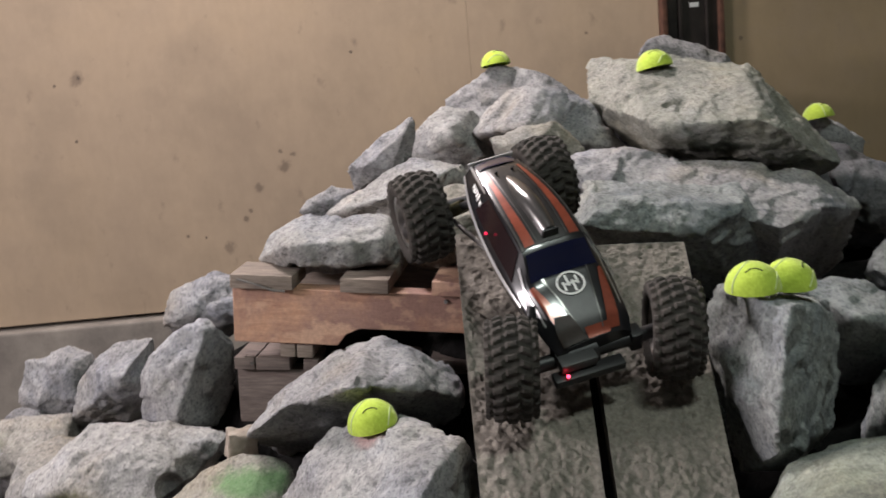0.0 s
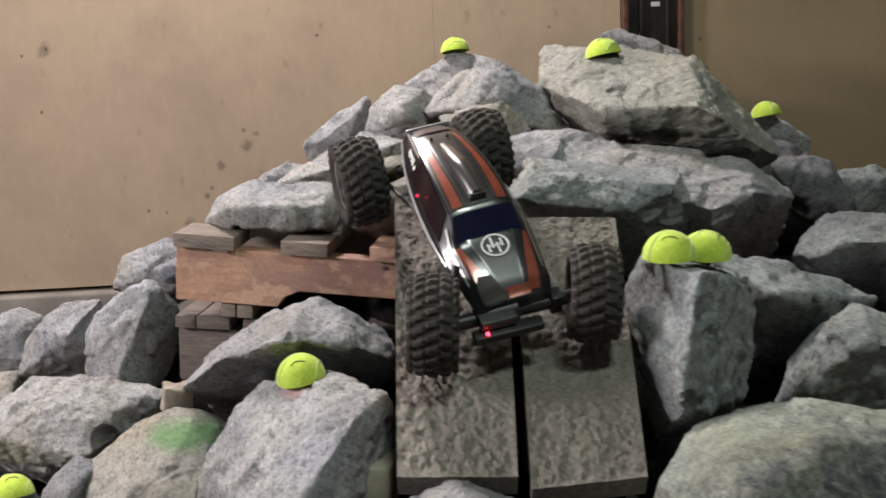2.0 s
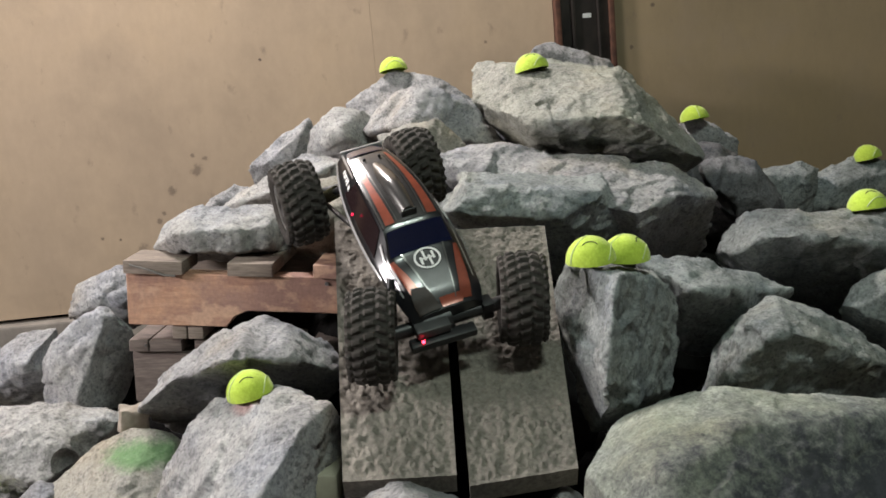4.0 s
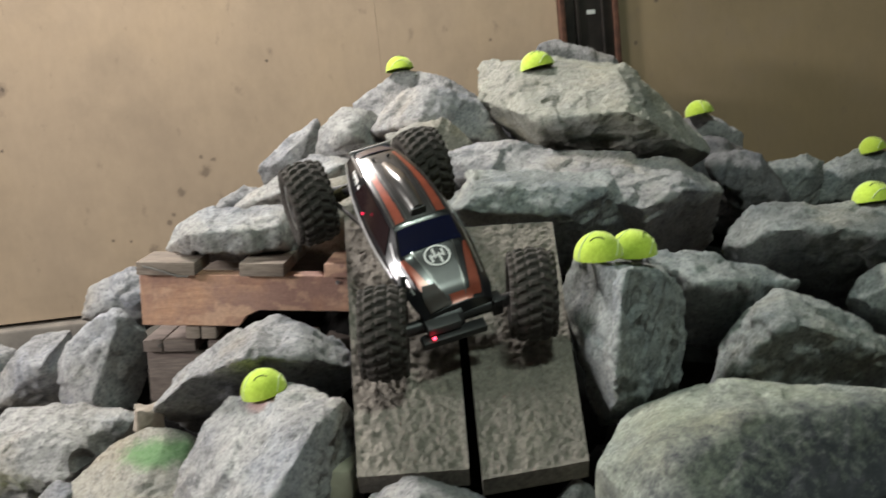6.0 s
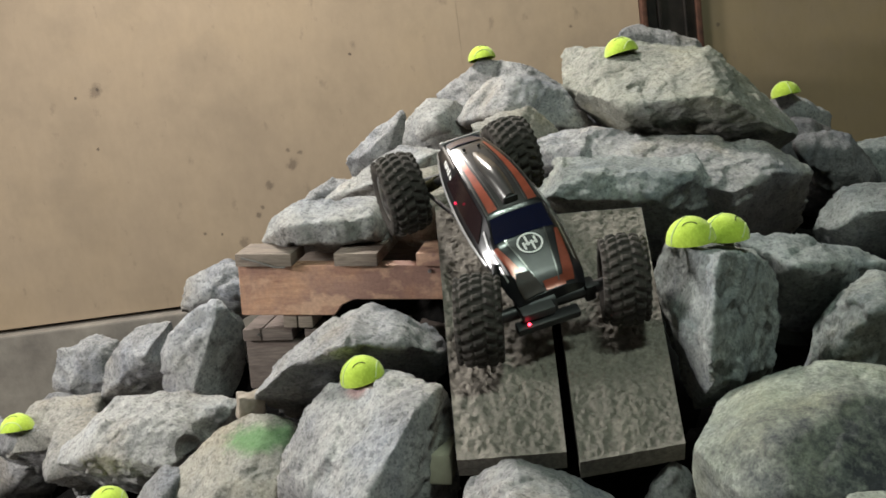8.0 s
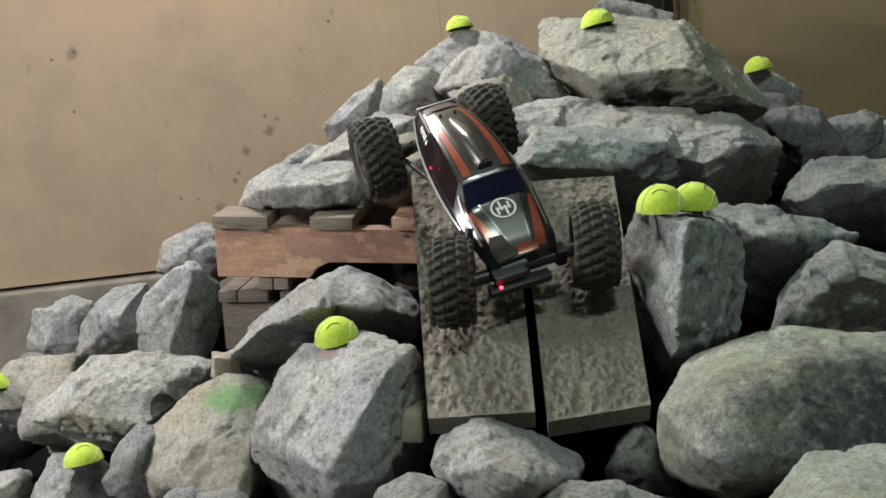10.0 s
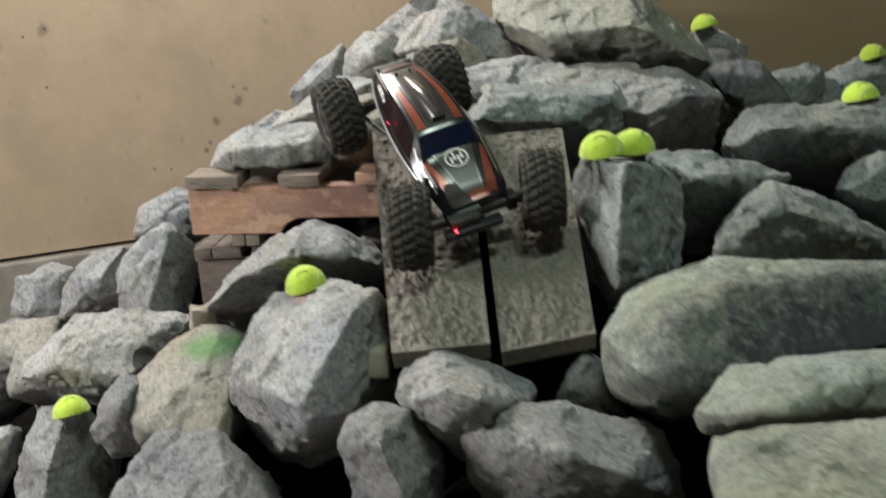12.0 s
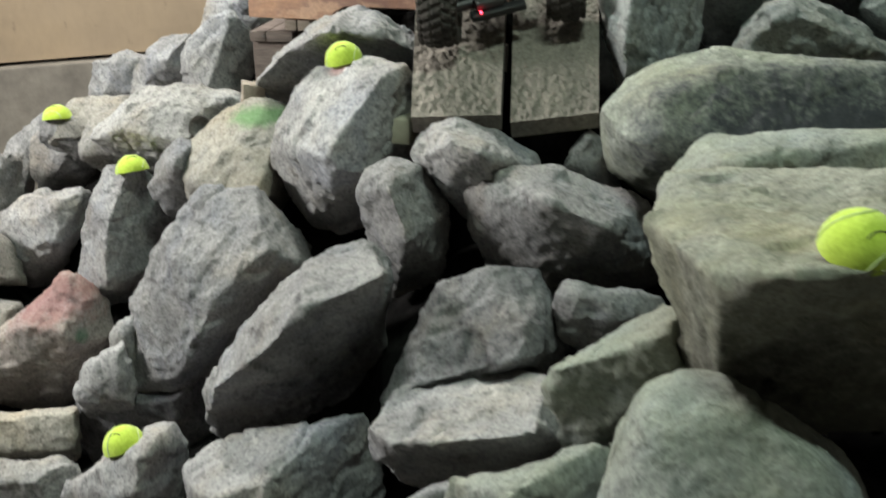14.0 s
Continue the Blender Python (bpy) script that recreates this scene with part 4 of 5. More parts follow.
boulder((0.086, -1.705, 0.026), (0.107, 0.083, 0.155), GREY, "small dark grey stone below the slabs",
        [(-92, -46, 41), (-34, 17, 39), (138, 16, 32), (-101, -20, 36), (19, 14, 33), (90, 0, 41), (-90, 0, 42), (93, -61, 76), (174, -13, 49), (148, 26, 38), (140, -10, 48), (-172, 30, 52), (100, 21, 35), (120, 48, 49), (44, 13, 36), (-146, -11, 50), (-153, 36, 59), (120, 16, 34), (36, 44, 49), (71, 21, 37), (-153, 64, 72), (-36, 44, 61)], 48, 5)
boulder((0.363, -1.784, 0.089), (0.53, 0.392, 0.27), STAIN_SHADE, "long pale boulder with stain and painted shade on its flank",
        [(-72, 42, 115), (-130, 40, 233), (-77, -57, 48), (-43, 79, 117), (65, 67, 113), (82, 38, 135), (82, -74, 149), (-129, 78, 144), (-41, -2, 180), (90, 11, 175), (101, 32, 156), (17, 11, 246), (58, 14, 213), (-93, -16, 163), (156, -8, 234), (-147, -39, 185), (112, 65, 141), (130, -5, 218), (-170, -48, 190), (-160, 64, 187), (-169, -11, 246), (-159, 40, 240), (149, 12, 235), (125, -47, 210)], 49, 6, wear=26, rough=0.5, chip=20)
boulder((0.355, -2.009, 0.086), (0.378, 0.221, 0.138), MOSS, "pale boulder behind the squared block",
        [(-97, -58, 11), (89, 38, 78), (80, 65, 65), (-69, 2, 59), (116, -80, 66), (-14, 89, 66), (90, 0, 110), (-58, 72, 73), (15, 4, 182), (57, 2, 152), (117, 14, 121), (-171, 40, 156), (-148, -16, 144), (135, 18, 140), (155, -17, 161), (121, -10, 137), (137, 32, 134)], 50, 6, wear=14, rough=0.6)
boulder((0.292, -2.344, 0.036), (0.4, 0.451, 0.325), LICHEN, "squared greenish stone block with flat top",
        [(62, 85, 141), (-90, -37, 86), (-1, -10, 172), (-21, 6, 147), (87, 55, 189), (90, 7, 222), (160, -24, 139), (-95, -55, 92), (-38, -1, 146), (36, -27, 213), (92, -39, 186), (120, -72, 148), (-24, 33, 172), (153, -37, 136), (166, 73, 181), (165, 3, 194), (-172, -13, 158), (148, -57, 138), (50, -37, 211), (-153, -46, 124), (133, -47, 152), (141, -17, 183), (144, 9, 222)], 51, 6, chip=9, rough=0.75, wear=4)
boulder((0.063, -2.317, -0.048), (0.177, 0.207, 0.25), MOSS, "pale wedge-shaped boulder beside the block",
        [(-110, -19, 8), (156, 63, 65), (-71, -36, 11), (153, 66, 88), (-15, 19, 83), (20, 19, 90), (108, 20, 79), (159, 49, 74), (134, 41, 69), (90, 0, 104), (-22, -37, 50), (55, 12, 98), (-122, -28, 44), (-147, -10, 64), (114, 49, 81), (173, 35, 76), (143, 15, 79), (175, -11, 87), (-140, -38, 66), (139, -9, 107), (21, -71, 114), (-8, -29, 66), (138, -36, 135), (7, -52, 95)], 52, 6, rough=1.0)
boulder((0.144, -2.534, -0.065), (0.27, 0.292, 0.306), MOSS, "pale rounded boulder with light veins",
        [(-95, 45, 106), (-92, -41, 21), (6, 53, 109), (146, 9, 118), (-179, 22, 124), (90, 0, 146), (45, 46, 109), (73, 23, 117), (101, -73, 169), (-28, 10, 99), (-169, 6, 118), (42, 11, 130), (-11, 34, 108), (19, 11, 122), (118, 12, 129), (61, 84, 142), (141, 23, 129), (90, 49, 130), (90, 22, 125), (25, 31, 116), (-144, 77, 167), (-61, 53, 164)], 53, 6, wear=22, rough=0.5, chip=19)
boulder((-0.041, -2.412, -0.135), (0.207, 0.177, 0.187), MOSS, "low pale boulder at the foot of the pile",
        [(-93, -39, 12), (107, 47, 58), (97, 25, 64), (128, 70, 69), (-50, 3, 57), (-63, -19, 33), (90, 0, 89), (18, 3, 102), (152, 9, 90), (-152, 10, 79), (117, -83, 96), (125, 5, 89), (47, 2, 102), (-35, -33, 64), (35, -32, 119)], 54, 6)
boulder((-0.146, -2.372, -0.139), (0.074, 0.045, 0.082), GREY, "small grey stone at the foot of the pile",
        [(-74, -38, 10), (-76, -13, 15), (35, 13, 26), (128, 25, 22), (90, 0, 23), (56, 9, 22), (94, 49, 25), (91, 22, 19), (15, -71, 29), (170, 1, 34), (-135, 1, 31), (134, 42, 25), (-90, 0, 22), (140, 1, 32), (-34, 16, 35), (-129, 56, 39), (-171, 52, 36), (108, 21, 20), (169, 87, 40)], 55, 5)
boulder((0.213, -1.605, 0.224), (0.196, 0.33, 0.264), COOL, "tall grey granite boulder with a flat dark side",
        [(-34, 1, 19), (-171, 17, 91), (-40, -15, 39), (-179, -12, 78), (-44, -38, 49), (-172, 8, 97), (-170, 37, 119), (-36, 17, 67), (-5, 57, 98), (-90, -62, 81), (87, 20, 151), (158, -11, 102), (26, 76, 111), (26, 47, 115), (55, 16, 146), (16, -14, 111), (65, 62, 126), (93, -65, 150), (-3, -15, 82), (72, -11, 167), (-22, -22, 60), (90, 0, 165), (141, 27, 149), (110, 13, 157)], 56, 6)
boulder((0.396, -1.403, 0.222), (0.249, 0.193, 0.175), COOL, "flat grey boulder behind the ball pair",
        [(40, 63, 59), (-41, 62, 57), (76, 32, 73), (-152, -18, 76), (90, 0, 96), (-77, -37, 32), (-65, -16, 45), (137, -13, 91), (154, -15, 88), (-68, -51, 43), (94, 62, 80), (-96, 72, 84), (-103, -45, 38), (-5, -20, 111), (33, -70, 105), (83, -79, 97), (-28, -30, 86), (25, -18, 130), (124, -68, 102)], 57, 5)
boulder((0.491, -1.513, 0.13), (0.315, 0.274, 0.263), COOL, "large grey boulder with a pale broken face",
        [(-80, -25, 34), (-101, -55, 42), (-35, 48, 82), (73, 28, 114), (115, -72, 129), (90, 0, 137), (131, 39, 118), (-46, -1, 96), (17, 53, 95), (108, 21, 115), (-173, 20, 148), (140, 11, 126), (169, 50, 136), (-4, -1, 151), (124, 7, 124), (44, 62, 103), (29, 30, 123), (-99, 21, 142), (39, -1, 178), (152, -8, 143), (-164, -9, 145), (-39, 64, 97), (-74, 73, 118)], 58, 6)
boulder((0.678, -1.38, 0.153), (0.185, 0.119, 0.198), COOL, "blue-grey stone at the far edge of the pile",
        [(-129, -51, 27), (-12, 0, 85), (-69, 10, 61), (-55, 0, 63), (90, 0, 60), (83, 26, 60), (58, 65, 82), (27, 0, 95), (-90, 0, 59), (135, -55, 54), (108, 57, 74), (135, 26, 67), (112, 15, 53), (147, -15, 52), (-63, 61, 95), (-155, -32, 52), (-133, 50, 104), (-131, 73, 100), (-179, -35, 48), (-167, 34, 105), (133, -25, 55)], 59, 5)
boulder((-0.1, -1.767, 0.071), (0.19, 0.187, 0.171), GREY, "rounded grey boulder at the foot of the slab",
        [(-107, -44, 62), (-74, -48, 66), (0, 67, 65), (48, 24, 74), (-137, -24, 72), (-5, 47, 67), (90, 0, 94), (-44, -29, 78), (-170, 37, 87), (61, 54, 66), (80, 27, 74), (145, 32, 88), (151, 78, 79), (106, 55, 74), (115, 18, 87), (-25, -34, 78), (37, 41, 68), (172, -20, 82), (141, -70, 92), (-162, -30, 61), (46, -68, 98), (152, -18, 94)], 60, 6, wear=14)
boulder((0.075, -2.032, -0.074), (0.155, 0.082, 0.123), GREY, "small grey stone under the wedge-shaped boulder",
        [(-79, -47, 30), (67, 56, 31), (82, 28, 27), (90, 0, 41), (-90, 0, 41), (-90, -29, 30), (40, -77, 57), (19, 3, 67), (-30, 73, 49), (-70, 29, 51), (141, 32, 58), (53, 2, 53), (-130, -45, 48), (113, 18, 43), (-134, -10, 59), (142, -9, 59), (165, -9, 64), (-58, 2, 56), (-113, -31, 42), (143, -52, 69), (-112, 43, 69), (-142, 33, 78)], 61, 5)
boulder((-0.02, -1.002, 0.382), (0.135, 0.098, 0.132), GREY, "dark grey stone behind the slab tops",
        [(-143, -51, 30), (43, 69, 55), (12, 10, 59), (90, 0, 49), (-29, -44, 53), (80, 32, 46), (104, 72, 59), (-90, 0, 49), (-125, -26, 36), (148, -15, 43), (165, -15, 42), (-58, -10, 51), (37, 8, 58), (137, -48, 47), (-179, -22, 39), (-80, 56, 64), (-146, -19, 42), (44, -38, 66), (-54, -32, 48), (-38, 10, 62)], 62, 5)
boulder((-1.014, -1.579, -0.463), (0.267, 0.122, 0.142), BUFF, "flat squared paving stone under the red-sprayed rock",
        [(-93, -50, 39), (-90, 9, 60), (107, 79, 53), (95, 55, 43), (92, 25, 45), (40, -8, 80), (90, -13, 65), (-145, -88, 68), (61, -10, 66), (13, -5, 111), (-145, 14, 109), (-180, 6, 126), (137, -5, 116)], 63, 5)
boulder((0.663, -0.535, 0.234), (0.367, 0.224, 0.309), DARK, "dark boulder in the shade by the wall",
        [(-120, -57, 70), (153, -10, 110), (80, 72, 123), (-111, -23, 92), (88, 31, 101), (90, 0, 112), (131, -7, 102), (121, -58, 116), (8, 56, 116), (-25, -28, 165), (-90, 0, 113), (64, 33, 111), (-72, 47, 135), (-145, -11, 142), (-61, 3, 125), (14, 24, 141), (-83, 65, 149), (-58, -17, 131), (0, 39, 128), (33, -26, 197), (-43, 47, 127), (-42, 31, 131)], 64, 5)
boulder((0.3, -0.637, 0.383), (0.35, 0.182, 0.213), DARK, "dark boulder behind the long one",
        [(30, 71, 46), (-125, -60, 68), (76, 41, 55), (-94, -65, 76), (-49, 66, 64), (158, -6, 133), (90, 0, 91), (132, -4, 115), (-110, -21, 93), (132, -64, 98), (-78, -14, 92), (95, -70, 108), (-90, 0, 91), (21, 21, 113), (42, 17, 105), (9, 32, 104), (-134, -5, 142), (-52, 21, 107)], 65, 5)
boulder((-0.073, -0.461, 0.409), (0.308, 0.182, 0.22), GREY, "grey boulder leaning by the wall",
        [(-113, -64, 80), (20, 14, 117), (69, 74, 90), (-58, -62, 86), (90, 0, 91), (86, 34, 79), (151, 56, 100), (47, 10, 104), (167, -8, 132), (-71, -11, 92), (110, 30, 85), (-90, 0, 90), (-99, 39, 104), (-108, -24, 91), (113, -63, 112), (63, -59, 116), (138, -6, 120), (-48, 12, 122), (-72, -48, 84), (-80, 58, 110), (-127, 46, 117), (-132, -7, 126)], 66, 5)
# dark stone colour stands for the car's shadow on this boulder
boulder((-0.112, -2.006, -0.132), (0.263, 0.227, 0.246), DARK, "leaning boulder below the slabs, a cast shadow put into its colour",
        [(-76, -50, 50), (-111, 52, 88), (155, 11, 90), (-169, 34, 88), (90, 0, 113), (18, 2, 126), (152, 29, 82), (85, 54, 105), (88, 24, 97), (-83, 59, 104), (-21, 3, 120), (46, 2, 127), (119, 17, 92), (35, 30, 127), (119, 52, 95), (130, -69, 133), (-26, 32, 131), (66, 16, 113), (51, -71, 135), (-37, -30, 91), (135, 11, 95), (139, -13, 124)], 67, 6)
boulder((-0.875, -1.07, 0.000), (0.2, 0.2, 0.11), BUFF_GREY, "flat tan-grey stone lying behind the pale boulder",
        [(-90, 12, 95), (90, 0, 95), (178, 6, 92), (-4, 8, 100), (-110, 76, 40), (60, 68, 52), (-150, 40, 82), (-40, 36, 88), (-90, -60, 70), (130, 40, 80)], 69, 5)
boulder((-1.005, -0.955, 0.012), (0.16, 0.15, 0.1), BUFF_GREY, "low dusty tan-grey stone by the footing",
        [(-92, 10, 78), (90, 0, 80), (176, 12, 74), (3, -4, 82), (-80, 72, 36), (90, 66, 48), (-148, 42, 62), (-36, 40, 66), (-90, -60, 62), (140, 36, 64)], 70, 5)
boulder((-1.265, -1.06, -0.085), (0.17, 0.15, 0.14), GREY, "grey boulder at the outer end of the pile",
        [(-100, -5, 70), (90, 0, 75), (172, 8, 82), (-6, -10, 78), (-110, 66, 58), (70, 60, 66), (-150, 38, 70), (-50, 35, 74), (-90, -60, 72), (140, 35, 76)], 72, 5)
boulder((-1.225, -1.235, -0.195), (0.15, 0.14, 0.13), BUFF_GREY, "dusty tan-grey stone under the outer boulder",
        [(-95, 4, 66), (90, 0, 72), (176, -6, 74), (4, 6, 72), (-85, 70, 50), (95, 64, 60), (-140, 36, 64), (-40, 42, 60), (-90, -60, 68), (40, 40, 66)], 73, 5)
boulder((-1.245, -1.38, -0.335), (0.27, 0.24, 0.18), BUFF_GREY, "wide flat dusty grey stone beside the red-sprayed one",
        [(-92, -8, 120), (90, 0, 118), (178, 4, 135), (0, -12, 128), (-100, 74, 62), (60, 70, 76), (-150, 40, 112), (-45, 44, 104), (-90, -55, 100), (-120, 20, 118)], 74, 5)
boulder((0.385, -0.40, 0.405), (0.24, 0.2, 0.22), DARK, "dark boulder carrying the topmost grey stone",
        [(-90, 0, 105), (90, 0, 100), (180, 5, 110), (0, -5, 112), (-60, 80, 96), (-135, 30, 104), (-45, 30, 106), (-90, -70, 110), (45, 40, 104)], 71, 5)


def gap_shade_heap():
    """Added heap under the boulders; its near-black colour stands for the shade in the gaps."""
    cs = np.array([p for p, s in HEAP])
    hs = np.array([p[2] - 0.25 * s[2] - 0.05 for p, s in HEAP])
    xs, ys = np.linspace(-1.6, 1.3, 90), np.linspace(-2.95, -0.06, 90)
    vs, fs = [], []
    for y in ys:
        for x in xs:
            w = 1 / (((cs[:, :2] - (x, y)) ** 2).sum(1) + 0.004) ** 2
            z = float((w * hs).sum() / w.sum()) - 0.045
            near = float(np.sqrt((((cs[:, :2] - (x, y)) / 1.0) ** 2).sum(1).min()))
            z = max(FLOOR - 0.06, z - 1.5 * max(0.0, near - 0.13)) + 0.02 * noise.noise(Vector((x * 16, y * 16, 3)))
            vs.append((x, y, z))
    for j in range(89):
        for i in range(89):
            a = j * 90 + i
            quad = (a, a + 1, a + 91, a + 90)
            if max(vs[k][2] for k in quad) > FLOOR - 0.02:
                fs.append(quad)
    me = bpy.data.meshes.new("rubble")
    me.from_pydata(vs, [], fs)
    me.materials.append(GAP_SHADE)
    return tagged(new("rubble", me), "made-up near-black heap holding the shade of gaps under the boulders", "rubble", kind="stuff")


gap_shade_heap()


# ---- split-faced slabs ----
def slab(tl, tr, bl, br, thick, label, seed):
    """A tapered concrete slab with a broken face and smooth sides."""
    tl, tr, bl, br = map(Vector, (tl, tr, bl, br))
    up = (tr - tl).cross(bl - tl).normalized() * -1
    if up.z < 0:
        up = -up
    nu, nv = 64, 200
    bm = bmesh.new()
    rows = []
    for j in range(nv + 1):
        row = []
        for i in range(nu + 1):
            u, v = i / nu, j / nv
            p = tl.lerp(tr, u).lerp(bl.lerp(br, u), v)
            q = Vector((u * 0.16, v * 0.55, seed))
            edge = min(1.0, min(u, 1 - u) * nu / 3, min(v, 1 - v) * nv / 3)
            w = q + noise.noise_vector(q * 70) * 0.006
            h = 0.0026 * math.tanh(2.4 * noise.fractal(w * 64, 0.8, 2.1, 3)) + 0.0016 * noise.fractal(q * 150, 0.6, 2.2, 2) + 0.0028 * noise.noise(q * 17)
            row.append(bm.verts.new(p + up * (h - 0.006) * (0.25 + 0.75 * edge) - up * 0.003 * (1 - edge)))
        rows.append(row)
    for j in range(nv):
        for i in range(nu):
            bm.faces.new((rows[j][i], rows[j][i + 1], rows[j + 1][i + 1], rows[j + 1][i]))
    rim = [rows[0][i] for i in range(nu + 1)] + [rows[j][nu] for j in range(1, nv + 1)] + [rows[nv][i] for i in range(nu - 1, -1, -1)] + [rows[j][0] for j in range(nv - 1, 0, -1)]
    low = [bm.verts.new(v.co - up * thick) for v in rim]
    for k in range(len(rim)):
        bm.faces.new((rim[k], low[k], low[(k + 1) % len(rim)], rim[(k + 1) % len(rim)]))
    bm.faces.new(low)
    return tagged(part("concrete_slab", bm, SPLIT, None, label), label, "slab", "ramp slabs")


slab((-0.183, -1.250, 0.412), (-0.014, -1.268, 0.402), (-0.192, -1.735, 0.150), (-0.052, -1.745, 0.146), 0.032, "split-faced brown-grey concrete slab leaning as a ramp", 1.0)
slab((-0.006, -1.318, 0.374), (0.146, -1.330, 0.368), (-0.038, -1.760, 0.136), (0.098, -1.752, 0.140), 0.032, "split-faced brown-grey concrete slab leaning beside another", 7.0)


def tan_block():
    """A squared offcut of pale stone wedged under the slab's corner."""
    bm = box_bm((-0.030, -0.04, -0.026), (0.030, 0.05, 0.016), 0.003, 3)
    for v in bm.verts:
        v.co += Vector(noise.noise_vector(v.co * 30)) * 0.0018
    o = part("stone_block", bm, TAN, None)
    o.matrix_world = Matrix.Translation((-0.228, -1.620, 0.108)) @ pose(0, 0, 0, -4, 3, -8)
    return tagged(o, "smooth pale tan stone block wedged under a slab corner", "stone block")


tan_block()


# ---- pallet ----
def board_bm(lo, hi, bev=0.002):
    return box_bm(lo, hi, bev)


def pallet():
    p = tagged(new("wooden_pallet"), "worn wooden pallet with notched stringer carrying rocks", "pallet")
    m = Matrix.Translation((-0.540, -1.228, 0.250)) @ pose(0, 0, 0, 0, 5.5, -9)
    p.matrix_world = m
    # notched stringer
    bm = bmesh.new()
    prof = [(0, 0), (0.165, 0.0), (0.178, 0.018), (0.2, 0.028), (0.52, 0.028), (0.52, 0.088), (0, 0.088)]
    f = [bm.verts.new((x, 0, z)) for x, z in prof]
    face = bm.faces.new(f)
    ext = bmesh.ops.extrude_face_region(bm, geom=[face])
    for v in ext["geom"]:
        if isinstance(v, bmesh.types.BMVert):
            v.co.y += 0.035
    bmesh.ops.bevel(bm, geom=bm.edges[:], offset=0.0015, segments=1, affect="EDGES")
    part("stringer", bm, WOOD, p, "orange-brown notched stringer board")
    part("stringer", board_bm((0, 0.40, 0), (0.52, 0.435, 0.088)), OLDWOOD, p)
    part("stringer", board_bm((0, 0.2, 0), (0.52, 0.235, 0.088)), OLDWOOD, p)
    for x0, x1, mt in ((0.0, 0.098, OLDWOOD), (0.172, 0.246, OLDWOOD), (0.312, 0.40, WOOD), (0.44, 0.52, OLDWOOD)):
        part("deck_board", board_bm((x0, -0.012, 0.0885), (x1, 0.075 if x0 == 0 else 0.45, 0.1105)), mt, p, "grey weathered deck board")
    for x0, x1 in ((0.072, 0.096), (0.0985, 0.124)):
        part("bottom_board", board_bm((x0, 0.004, -0.0235), (x1, 0.45, -0.0015)), OLDWOOD, p)
    part("nail", rod_bm((0.332, -0.0028, 0.078), (0.332, 0.004, 0.078), 0.0035, 8), STEEL, p)
    curve = [(0.012, -0.014, 0.104), (0.04, -0.016, 0.098), (0.07, -0.017, 0.089), (0.088, -0.016, 0.088)]
    part("splinter", merged(*[rod_bm(curve[k], curve[k + 1], 0.0018, 6) for k in range(3)]), PLASTER, p, "pale curled splinter")
    return p


pallet()


def lower_pallet():
    p = tagged(new("wooden_pallet"), "dark dirty pallet stacked under the upper one", "pallet")
    p.matrix_world = Matrix.Translation((-0.552, -1.205, 0.122)) @ pose(0, 0, 0, 0, 4, -9)
    part("stringer", box_bm((0, 0.0, -0.014), (0.52, 0.035, 0.078), 0.006), DARKWOOD, p, "dull purple-brown stringer with rounded edges")
    part("stringer", board_bm((0, 0.40, 0), (0.52, 0.435, 0.078)), DARKWOOD, p)
    for x0, x1 in ((0.0, 0.033), (0.035, 0.090), (0.112, 0.136), (0.147, 0.19), (0.21, 0.29), (0.31, 0.40)):
        part("deck_board", board_bm((x0, -0.01, 0.0785), (x1, 0.45, 0.0985)), DARKWOOD, p)
    part("screw", rod_bm((0.03, -0.0125, 0.09), (0.03, -0.008, 0.09), 0.003, 8), STEEL, p)
    return p


lower_pallet()


def wood_offcut(place):
    bm = box_bm((-0.022, -0.015, -0.022), (0.021, 0.018, 0.021), 0.003, 4)
    for v in bm.verts:
        v.co += Vector(noise.noise_vector(v.co * 55)) * 0.0045
    o = part("wood_offcut", bm, CRUMB)
    o.matrix_world = Matrix.Translation(place) @ pose(0, 0, 0, 6, 8, 20)
    return tagged(o, "small crumbling pale wood offcut between boulders", "offcut")


wood_offcut((-0.530, -1.325, 0.118))


